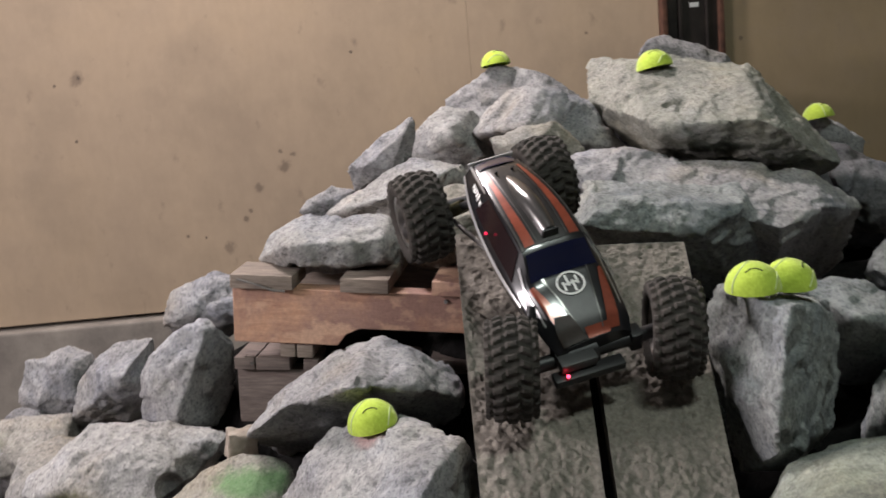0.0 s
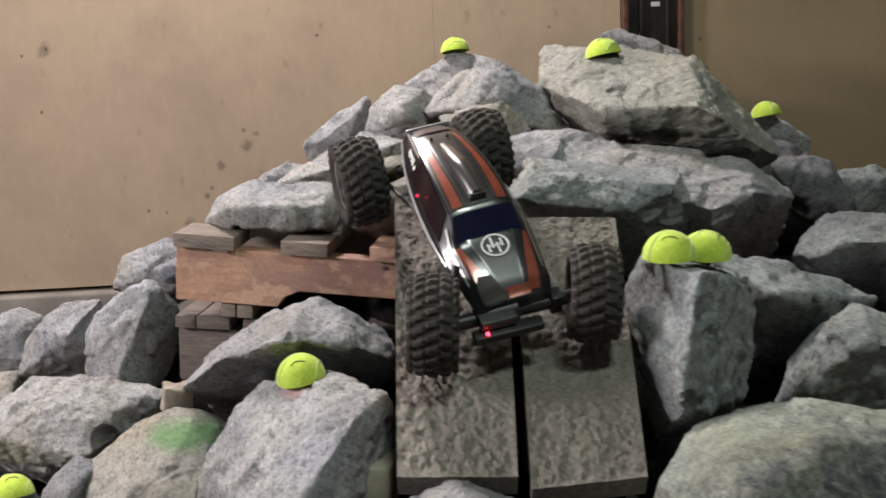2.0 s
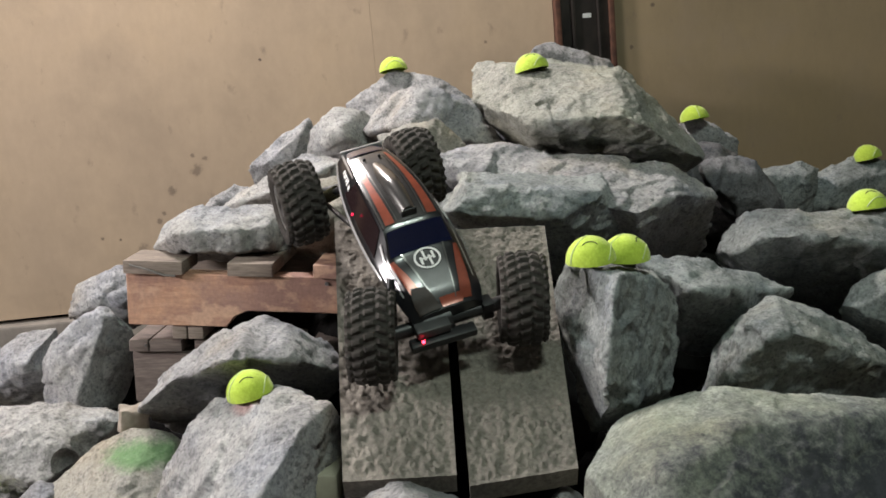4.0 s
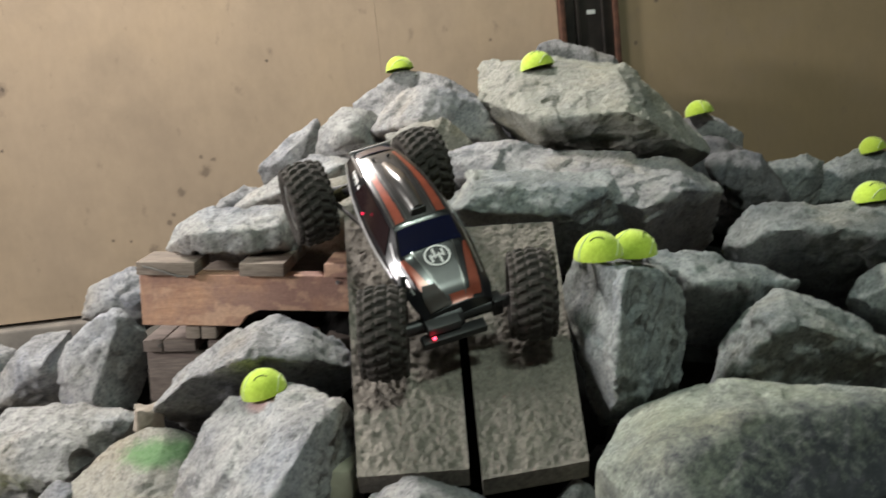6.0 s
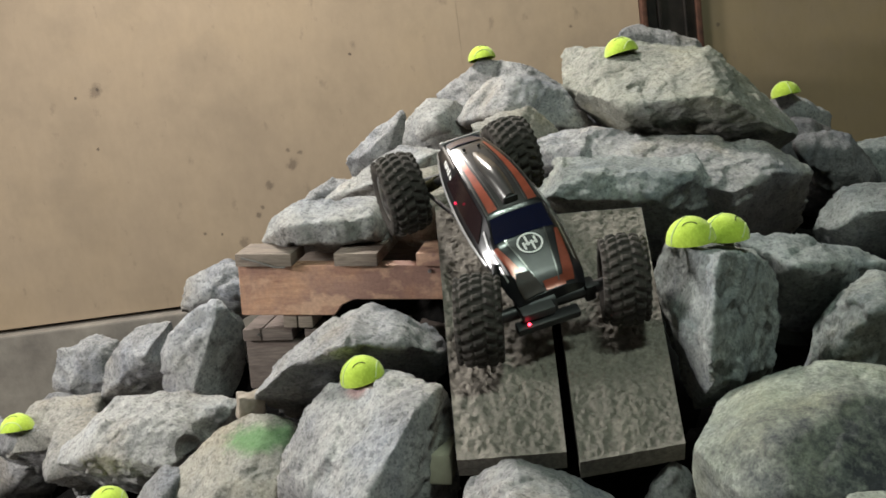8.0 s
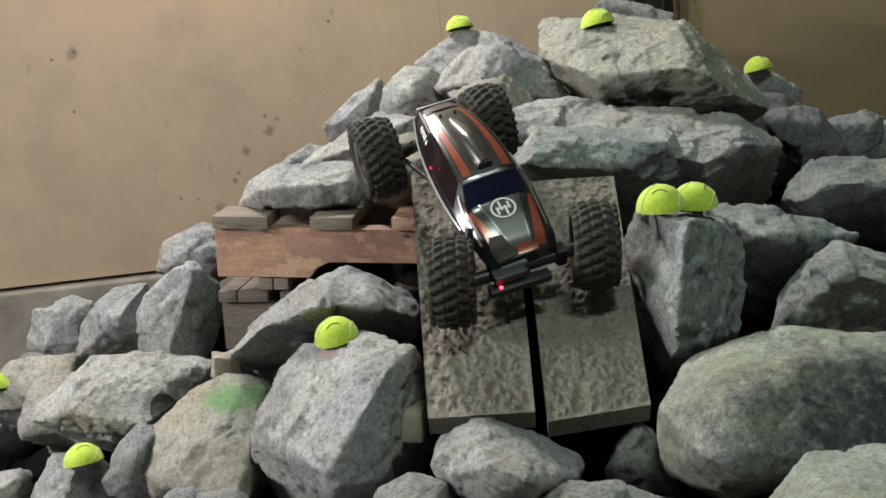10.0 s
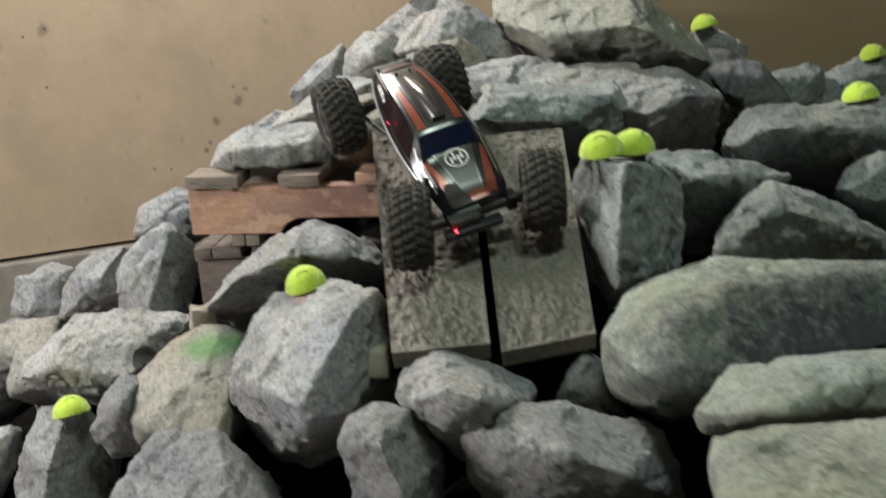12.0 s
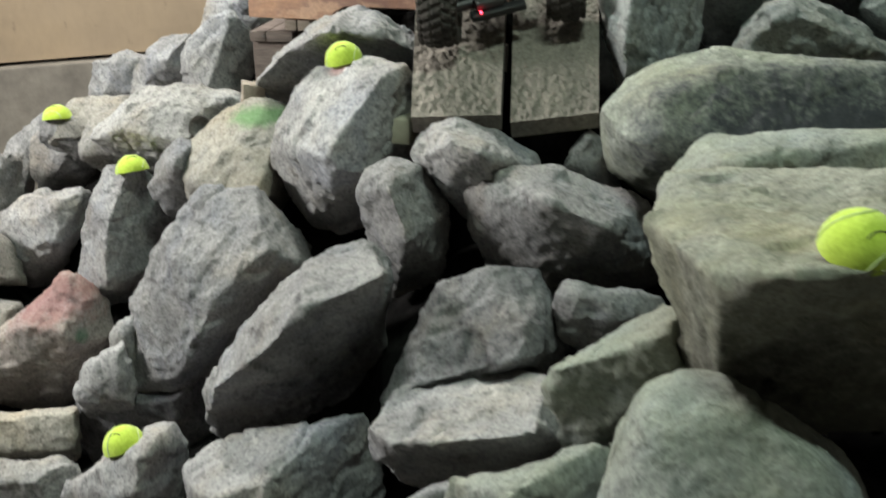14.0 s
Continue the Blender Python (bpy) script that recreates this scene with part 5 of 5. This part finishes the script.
# ---- tennis ball halves ----
def half_ball(place, tilt, turn, seam_turn, cut=0.0, mark=True):
    """A tennis ball cut across and set on a rock as a gate marker."""
    r = 0.0335
    b = tagged(new("tennis_ball_half"), "fluorescent yellow-green tennis ball half set on a rock", "tennis ball", "course markers")
    bm = bmesh.new()
    bmesh.ops.create_uvsphere(bm, u_segments=40, v_segments=24, radius=r)
    bmesh.ops.bisect_plane(bm, geom=bm.verts[:] + bm.edges[:] + bm.faces[:], plane_co=(0, 0, cut * r), plane_no=(0, 0, -1), clear_outer=True)
    rim = [e for e in bm.edges if e.is_boundary]
    ext = bmesh.ops.extrude_edge_only(bm, edges=rim)
    for v in ext["geom"]:
        if isinstance(v, bmesh.types.BMVert):
            v.co.x *= 0.88
            v.co.y *= 0.88
    part("felt", bm, FELT, b)
    pts = []
    for k in range(61):
        a = 2 * math.pi * k / 60
        q = Vector((math.cos(a) * 0.75 + math.cos(3 * a) * 0.25, math.sin(a) * 0.75 - math.sin(3 * a) * 0.25, 0.86 * math.sin(2 * a)))
        pts.append(Matrix.Rotation(seam_turn, 3, "Z") @ Matrix.Rotation(0.6, 3, "X") @ (q.normalized() * r * 1.003))
    run = []
    for k in range(61):
        if k < 60 and min(pts[k].z, pts[k + 1].z) > cut * r:
            run.append(rod_bm(pts[k], pts[k + 1], 0.0011, 6))
        elif run:
            part("seam", merged(*run), SEAM, b, "pale curved seam line")
            run = []
    if mark:
        arc = []
        for k in range(9):
            a = 0.5 + 2.2 * k / 8
            arc.append(Vector((0.011 * math.cos(a), -0.004 + 0.008 * math.sin(a), 0)))
        arc = [Matrix.Rotation(radians(34), 3, "X") @ Vector((v.x, v.y, math.sqrt(r * r - v.x ** 2 - v.y ** 2) + 0.0002)) for v in arc]
        part("print_bar", merged(*[rod_bm(arc[k], arc[k + 1], 0.0007, 6) for k in range(8)]), INK, b, "worn dark printed curve")
    b.matrix_world = Matrix.Translation(place) @ pose(0, 0, 0, tilt[0], tilt[1], turn)
    return b


half_ball((-0.0370, -0.4050, 0.5967), (-12, 0), 20, 0.5)
half_ball((0.2193, -0.8610, 0.5869), (-10, -8), 0, 1.5)
half_ball((0.6427, -0.5360, 0.4262), (-12, 2), 40, 2.5)
half_ball((1.0911, -0.4620, 0.2851), (-12, 2), 70, 0.2)
half_ball((0.7085, -1.2550, 0.3223), (-10, -2), 0, 1)
half_ball((0.1587, -1.6080, 0.3630), (3, -1), -10, 2.2)
half_ball((0.2139, -1.5730, 0.3532), (3, -1), 60, 0.9)
half_ball((-0.3185, -1.516, 0.2025), (3, -9), 10, 2)
half_ball((-1.0615, -1.0160, 0.0268), (-14, 0), 0, 0.7)
half_ball((-0.7907, -1.3450, -0.0166), (-14, 2), 30, 1.9)
half_ball((-0.6733, -1.9280, -0.2978), (-5, -14), 0, 2.7)
half_ball((0.2341, -2.5439, 0.2080), (20, 0), 15, 1.1)


# ---- radio-controlled crawler ----
def tread(a, v):
    """Height of the tread, 0 to 1, at turn a (in lugs) and v from -1 to 1 across the tyre."""
    rows = ((0.0, 0.20, 0.0, 0.25), (0.42, 0.20, 0.5, -0.35), (-0.42, 0.20, 0.5, 0.35), (0.84, 0.17, 0.05, 0.1), (-0.84, 0.17, 0.05, -0.1))
    best = 0.0
    for mid, half, shift, slant in rows:
        across = (half - abs(v - mid)) / 0.06
        turn = (a + shift + slant * (v - mid) / half * 0.5) % 1.0
        along = (0.29 - abs(turn - 0.5)) / 0.09
        best = max(best, min(1.0, across, along))
    return max(0.0, best)


def tyre_bm(r=0.066, w=0.064, lug=0.0044, count=25):
    """A balloon tyre, one skin: staggered blocks stand proud of the carcass and run down the shoulders."""
    h, steps = w / 2, 10
    side = [(0.62, 0.50), (0.86, 0.56), (1.0, 0.68), (1.0, 0.76)]
    crown = []
    for k in range(33):
        v = -1 + k / 16
        crown.append((0.98 * math.sin(v * 1.25) / math.sin(1.25), 0.80 + 0.125 * (math.cos(v * 1.25) - math.cos(1.25)) / (1 - math.cos(1.25)), v))
    bm = bmesh.new()
    rings = []
    for k in range(count * steps):
        a = k / steps
        t = 2 * math.pi * a / count
        line = [(-x * h, q * r) for x, q in side]
        for x, q, v in crown:
            up = lug * tread(a, v)
            line.append((x * h + up * 0.8 * max(0.0, abs(v) - 0.55) * (1 if v > 0 else -1), q * r + up))
        line += [(x * h, q * r) for x, q in reversed(side)]
        rings.append([bm.verts.new((x, q * math.cos(t), q * math.sin(t))) for x, q in line])
    for p, q in zip(rings, rings[1:] + rings[:1]):
        for i in range(len(p) - 1):
            bm.faces.new((p[i], p[i + 1], q[i + 1], q[i]))
    return bm


def loft(sections):
    """Joins rings of points into a skin."""
    bm = bmesh.new()
    rings = [[bm.verts.new(p) for p in s] for s in sections]
    for a, b in zip(rings, rings[1:]):
        for i in range(len(a) - 1):
            bm.faces.new((a[i], a[i + 1], b[i + 1], b[i]))
    return bm, rings


# y, sill z, sill w, belt z, belt w, roof z, roof w
SHELL = [(-0.188, 0.016, 0.044, 0.026, 0.052, 0.034, 0.039), (-0.165, 0.014, 0.049, 0.034, 0.059, 0.046, 0.043), (-0.120, 0.014, 0.052, 0.043, 0.064, 0.060, 0.046),
         (-0.086, 0.012, 0.055, 0.049, 0.067, 0.069, 0.048), (-0.054, 0.012, 0.057, 0.053, 0.069, 0.094, 0.044), (0.000, 0.012, 0.056, 0.058, 0.068, 0.104, 0.043),
         (0.060, 0.016, 0.052, 0.062, 0.063, 0.105, 0.040), (0.110, 0.026, 0.046, 0.066, 0.056, 0.101, 0.035), (0.150, 0.040, 0.040, 0.072, 0.047, 0.095, 0.031),
         (0.175, 0.060, 0.035, 0.078, 0.040, 0.090, 0.029)]


def shell_at(y):
    """The cross-section at y, eased between the given ones."""
    n = len(SHELL)
    y = min(max(y, SHELL[0][0]), SHELL[-1][0])
    for i in range(n - 1):
        a, b = SHELL[i], SHELL[i + 1]
        if y <= b[0]:
            k = (y - a[0]) / (b[0] - a[0])
            p, q = SHELL[max(i - 1, 0)], SHELL[min(i + 2, n - 1)]
            return [y] + [0.5 * (2 * a[j] + (b[j] - p[j]) * k + (2 * p[j] - 5 * a[j] + 4 * b[j] - q[j]) * k ** 2 + (3 * a[j] - p[j] - 3 * b[j] + q[j]) * k ** 3) for j in range(1, 7)]


def shell_point(y, s):
    """A point on the skin: s from 0 (right sill) over the roof to 1 (left sill)."""
    _, zs, ws, zb, wb, zr, wr = shell_at(y)
    pts = [(ws, zs), (wb, zb), (wr, zr), (wr * 0.5, zr + 0.003), (-wr * 0.5, zr + 0.003), (-wr, zr), (-wb, zb), (-ws, zs)]
    cut = [0, 0.2, 0.36, 0.43, 0.57, 0.64, 0.8, 1.0]
    for i in range(7):
        if s <= cut[i + 1] + 1e-9:
            k = (s - cut[i]) / (cut[i + 1] - cut[i])
            a, b = pts[i], pts[i + 1]
            return Vector((a[0] + (b[0] - a[0]) * k, y, a[1] + (b[1] - a[1]) * k))
    return Vector((pts[-1][0], y, pts[-1][1]))


def panel(corners, lift, nu=10, nv=6):
    """A skin patch between four (y, s) corners, raised off the shell."""
    bm = bmesh.new()
    grid = []
    for j in range(nv + 1):
        row = []
        for i in range(nu + 1):
            u, v = i / nu, j / nv
            ya = corners[0][0] + (corners[1][0] - corners[0][0]) * u
            sa = corners[0][1] + (corners[1][1] - corners[0][1]) * u
            yb = corners[3][0] + (corners[2][0] - corners[3][0]) * u
            sb = corners[3][1] + (corners[2][1] - corners[3][1]) * u
            y, s = ya + (yb - ya) * v, sa + (sb - sa) * v
            p = shell_point(y, s)
            q = shell_point(y, min(1, s + 0.01)) - shell_point(y, max(0, s - 0.01))
            t = shell_point(y + 0.002, s) - shell_point(y - 0.002, s)
            n = t.cross(q).normalized()
            if n.z < 0 and abs(n.z) > 0.2 or n.x * p.x < 0 and abs(n.z) <= 0.2:
                n = -n
            row.append(bm.verts.new(p + n * lift))
        grid.append(row)
    for j in range(nv):
        for i in range(nu):
            bm.faces.new((grid[j][i], grid[j][i + 1], grid[j + 1][i + 1], grid[j + 1][i]))
    return bm


def crawler():
    car = tagged(new("toy_crawler"), "black, grey and orange radio-controlled rock crawler with big tyres", "toy car")
    steps = [-0.188 + 0.363 * k / 40 for k in range(41)]
    ss = [k / 42 for k in range(43)]
    bm, rings = loft([[shell_point(y, s) for s in ss] for y in steps])
    bm.faces.new(rings[0])
    bm.faces.new(rings[-1])
    shell = part("body_shell", bm, GLOSSBLACK, car, "glossy black clear-coated body shell")
    # hood, glass, roof and side pieces
    shell.matrix_basis = pose(0.008, 0.002, -0.010, 0, 0, 3) @ Matrix.Diagonal((0.97, 0.84, 1.0, 1.0))
    part("windshield", panel(((-0.086, 0.365), (-0.056, 0.37), (-0.056, 0.63), (-0.086, 0.635)), 0.0012), TINT, shell, "dark blue smoked windscreen")
    part("roof_panel", panel(((-0.048, 0.372), (0.142, 0.372), (0.142, 0.628), (-0.048, 0.628)), 0.0010, 14, 10), GUNMETAL, shell, "gunmetal grey roof panel")
    part("hood_panel", panel(((-0.178, 0.455), (-0.090, 0.415), (-0.090, 0.585), (-0.178, 0.545)), 0.0018), HOOD, shell, "dark grey raised hood panel")
    part("nose_stripe", panel(((-0.1872, 0.425), (-0.172, 0.405), (-0.172, 0.530), (-0.1872, 0.530)), 0.0024), ORANGE, shell, "orange-red band across the nose")
    # raised dark panel paints the shaded inside of a nose opening
    part("nose_opening", panel(((-0.187, 0.535), (-0.150, 0.565), (-0.146, 0.625), (-0.187, 0.67)), 0.0030), INNER, shell, "dark brown panel standing for the shaded nose opening")
    for m in (1, -1):
        c = 0.5
        part("side_window", panel(((-0.062, c - m * 0.26), (0.095, c - m * 0.26), (0.075, c - m * 0.155), (-0.044, c - m * 0.155)), 0.0012), SIDE_TINT, shell, "dark smoked side window")
        part("side_stripe", panel(((-0.09, c - m * 0.345), (0.13, c - m * 0.345), (0.13, c - m * 0.325), (-0.09, c - m * 0.325)), 0.0016), ORANGE, shell, "thin orange-red side line")
        part("sill_trim", panel(((-0.10, c - m * 0.302), (0.172, c - m * 0.302), (0.172, c - m * 0.283), (-0.10, c - m * 0.288)), 0.0022), SILVER, shell, "bright silver edge trim")
        part("roof_stripe", panel(((-0.046, c - m * 0.078), (0.135, c - m * 0.096), (0.135, c - m * 0.116), (-0.046, c - m * 0.122)), 0.0018, 16), ORANGE, shell, "orange-red roof stripe")
        part("roof_strip", panel(((-0.044, c - m * 0.064), (0.130, c - m * 0.078), (0.130, c - m * 0.084), (-0.044, c - m * 0.070)), 0.0022, 16), SMOKE, shell, "thin grey roof strip")
        part("roof_edge", panel(((-0.050, c - m * 0.130), (0.150, c - m * 0.130), (0.150, c - m * 0.137), (-0.050, c - m * 0.137)), 0.0022), SMOKE, shell, "thin grey roof edge")
        part("hood_stripe", panel(((-0.182, c - m * 0.128), (-0.092, c - m * 0.155), (-0.092, c - m * 0.130), (-0.182, c - m * 0.070)), 0.0016), ORANGE, shell, "orange-red hood stripe")
        part("hood_edge", panel(((-0.178, c - m * 0.046), (-0.086, c - m * 0.086), (-0.086, c - m * 0.094), (-0.178, c - m * 0.053)), 0.0024), SMOKE, shell, "thin grey hood edge")
        part("fender_edge", panel(((-0.15, c - m * 0.215), (-0.06, c - m * 0.195), (-0.06, c - m * 0.178), (-0.15, c - m * 0.195)), 0.0020), SILVER, shell, "silver fender highlight")
    for k in range(5):
        y0 = 0.098 + 0.0072 * k
        part("print_bar", panel(((y0, 0.690 + 0.006 * (k % 2)), (y0 + 0.0050, 0.684), (y0 + 0.0065, 0.722), (y0 + 0.0015, 0.728 - 0.008 * (k % 3))), 0.0022, 2, 2), WHITE, shell, "small white unreadable lettering bar")
    part("print_bar", panel(((0.086, 0.704), (0.093, 0.700), (0.093, 0.722), (0.086, 0.726)), 0.0022, 2, 2), WHITE, shell)
    # raised roof scoop
    ring = []
    for k in range(15):
        y = -0.038 + 0.150 * k / 14
        hw = 0.0135 * (0.9 + 0.2 * math.sin(math.pi * k / 14)) * (1 - 0.4 * max(0, (k - 9) / 5))
        hz = 0.017 * (1 - 0.8 * max(0, (k - 6) / 8))
        z0 = shell_at(y)[5]
        ring.append([Vector((hw * math.cos(math.pi * q / 12), y, z0 + hz * math.sin(math.pi * q / 12))) for q in range(13)])
    bm, rr = loft(ring)
    bm.faces.new(rr[0])
    bm.faces.new(rr[-1])
    part("roof_scoop", bm, SMOKE, shell, "raised grey tubular roof scoop")
    # black block stands for the dark mouth of the scoop
    part("scoop_intake", box_bm((-0.0115, -0.0425, 0.095), (0.0115, -0.0370, 0.1125), 0.003), BLACK, shell)
    for x in (-0.012, 0.012):
        part("body_pin", rod_bm((x, 0.122, 0.098), (x, 0.122, 0.108), 0.0022, 8), BLACK, shell)
    # tail wing
    part("tail_panel", panel(((0.147, 0.375), (0.170, 0.375), (0.170, 0.625), (0.147, 0.625)), 0.0016), TINT, shell, "dark blue-black tail panel")
    part("tail_edge", box_bm((-0.034, 0.1735, 0.086), (0.034, 0.177, 0.0955), 0.001), SILVER, shell, "silver tail edge")
    for m in (-1, 1):
        part("tail_edge", panel(((0.09, 0.5 - m * 0.160), (0.173, 0.5 - m * 0.170), (0.173, 0.5 - m * 0.142), (0.09, 0.5 - m * 0.150)), 0.0022), SILVER, shell, "silver tail edge")
    # round hood emblem drawn as plain shapes
    hy = -0.108
    z0 = shell_at(hy)[5] + 0.0068
    slope = math.degrees(math.atan2(shell_at(-0.09)[5] - shell_at(-0.13)[5], 0.04))
    em = new("emblem")
    em.parent = shell
    em.matrix_basis = pose(0, hy, z0, slope, 0, 0)
    bm = lathe_bm([(-0.0004, 0.0165), (-0.0004, 0.0195), (0.0004, 0.0195), (0.0004, 0.0165), (-0.0004, 0.0165)], 40)
    bm.transform(Matrix.Rotation(radians(90), 4, "Y"))
    em2 = part("emblem_ring", bm, WHITE, shell, "white ring emblem")
    em2.matrix_basis = em.matrix_basis
    bpy.data.objects.remove(em)
    for x, w, h0, h1 in ((-0.0095, 0.0034, -0.010, 0.004), (-0.0032, 0.0034, -0.004, 0.0145), (0.0032, 0.0034, -0.0145, 0.004), (0.0095, 0.0034, -0.004, 0.010), (0.0, 0.022, -0.0015, 0.0015)):
        o = part("emblem_bar", box_bm((x - w / 2, h0, -0.0003), (x + w / 2, h1, 0.0004)), WHITE, shell, "white emblem bar")
        o.matrix_basis = pose(0, hy, z0, slope, 0, 0)
    # chassis and running gear
    part("chassis", box_bm((-0.022, -0.13, -0.005), (0.022, 0.15, 0.016), 0.004), BLACK, car, "black chassis tub")
    part("skid_plate", box_bm((-0.03, -0.05, -0.014), (0.03, 0.05, -0.004), 0.004), BLACK, car)
    part("battery", box_bm((-0.024, -0.120, 0.012), (0.024, -0.06, 0.030), 0.003), GREYBOX, car, "grey battery pack")
    part("receiver_box", box_bm((-0.036, -0.176, 0.002), (0.012, -0.138, 0.016), 0.003), GREYBOX, car, "grey receiver case at the nose")
    part("bumper", box_bm((-0.046, -0.184, -0.012), (0.046, -0.166, 0.000), 0.003), BLACK, car, "black front bumper")
    part("servo", box_bm((-0.02, -0.160, -0.012), (0.02, -0.122, 0.014), 0.002), BLACK, car)
    bm = bmesh.new()
    bmesh.ops.create_uvsphere(bm, u_segments=12, v_segments=8, radius=0.0024)
    bm.transform(Matrix.Translation((-0.030, -0.1815, 0.004)))
    part("status_light", bm, LED, car, "small red status light")
    bm = bmesh.new()
    bmesh.ops.create_uvsphere(bm, u_segments=10, v_segments=6, radius=0.0022)
    bm.transform(Matrix.Translation((-0.0555, 0.022, 0.072)))
    part("status_light", bm, GLOW, car, "small red light behind the side window")
    for y in (-0.150, 0.17):
        bm = merged(rod_bm((-0.080, y, 0), (0.105 if y < 0 else 0.08, y, 0), 0.0095, 14), rod_bm((-0.02, y, 0), (0.018, y, 0), 0.019, 16), box_bm((-0.014, y - 0.018, -0.010), (0.012, y + 0.018, 0.012), 0.004))
        part("axle", bm, BLACK, car, "black moulded axle housing")
        for sx in (-1, 1):
            part("knuckle", box_bm((sx * 0.072 - 0.008, y - 0.011, -0.014), (sx * 0.072 + 0.008, y + 0.011, 0.014), 0.003), BLACK, car)
            k = 1 if y > 0 else -1
            part("lower_link", rod_bm((sx * 0.062, y - k * 0.006, -0.010), (sx * 0.022, k * 0.03, -0.008), 0.0035, 8), STEEL, car, "steel suspension link")
            part("upper_link", rod_bm((sx * 0.018, y - k * 0.004, 0.018), (sx * 0.026, k * 0.05, 0.02), 0.003, 8), STEEL, car, "steel suspension link")
            sh = part("shock", rod_bm((sx * 0.062, y - k * 0.016, 0.004), (sx * 0.042, y - k * 0.055, 0.046), 0.0055, 12), BLACK, car, "oil-filled shock absorber")
            coil = []
            a, b = Vector((sx * 0.062, y - k * 0.016, 0.004)), Vector((sx * 0.042, y - k * 0.055, 0.046))
            ax = (b - a).normalized()
            e1 = ax.orthogonal().normalized()
            e2 = ax.cross(e1)
            for q in range(73):
                t = q / 72
                coil.append(a.lerp(b, 0.12 + 0.6 * t) + 0.0085 * (math.cos(t * 44) * e1 + math.sin(t * 44) * e2))
            part("spring", merged(*[rod_bm(coil[q], coil[q + 1], 0.0012, 5) for q in range(72)]), BRASS, sh, "brassy coil spring")
    # wheels
    tyre_me = None
    for x, y, z, turn in WHEELS:
        sx = 1 if x > 0 else -1
        wheel = new("wheel")
        wheel.parent = car
        wheel.matrix_basis = pose(x, y, z, 11 * y * 100, 0, turn)
        if tyre_me is None:
            t = part("tyre", tyre_bm(), RUBBER, wheel, "black rubber tyre with chunky dusty lugs")
            tyre_me = t.data
        else:
            t = new("tyre", tyre_me)
            t.parent = wheel
            t["label"] = "black rubber tyre with chunky dusty lugs"
        prof = [(sx * 0.012, 0.008), (sx * 0.014, 0.018), (sx * 0.016, 0.026), (sx * 0.026, 0.031), (sx * 0.0275, 0.036), (sx * 0.022, 0.038), (-sx * 0.022, 0.038), (-sx * 0.026, 0.034), (-sx * 0.02, 0.029), (sx * 0.004, 0.02), (sx * 0.004, 0.008)]
        part("rim", lathe_bm(prof, 40), CHROME, wheel, "satin dark metal beadlock rim")
        part("hub_nut", rod_bm((sx * 0.004, 0, 0), (sx * 0.022, 0, 0), 0.007, 6), STEEL, wheel)
        for q in range(6):
            a = 2 * math.pi * q / 6
            c, s = math.cos(a), math.sin(a)
            part("spoke", rod_bm((sx * 0.012, 0.008 * c, 0.008 * s), (sx * 0.019, 0.032 * c, 0.032 * s), 0.0042, 8), CHROME, wheel)
    fwd = Vector((0.091, -0.288, -0.172)).normalized()
    side = Vector((0.97, 0.21, 0.11))
    side = (side - side.dot(fwd) * fwd).normalized()
    up = fwd.cross(side).normalized()
    m = Matrix((side, -fwd, up)).transposed().to_4x4()
    car.matrix_world = Matrix.Translation(CAR_AT) @ m
    return car


CAR_AT = (-0.0915, -1.475, 0.374)
WHEELS = ((-0.089, -0.147, 0.006, -20), (0.122, -0.158, 0.004, -20), (-0.100, 0.166, -0.002, 0), (0.090, 0.172, 0.0, 0))
crawler()
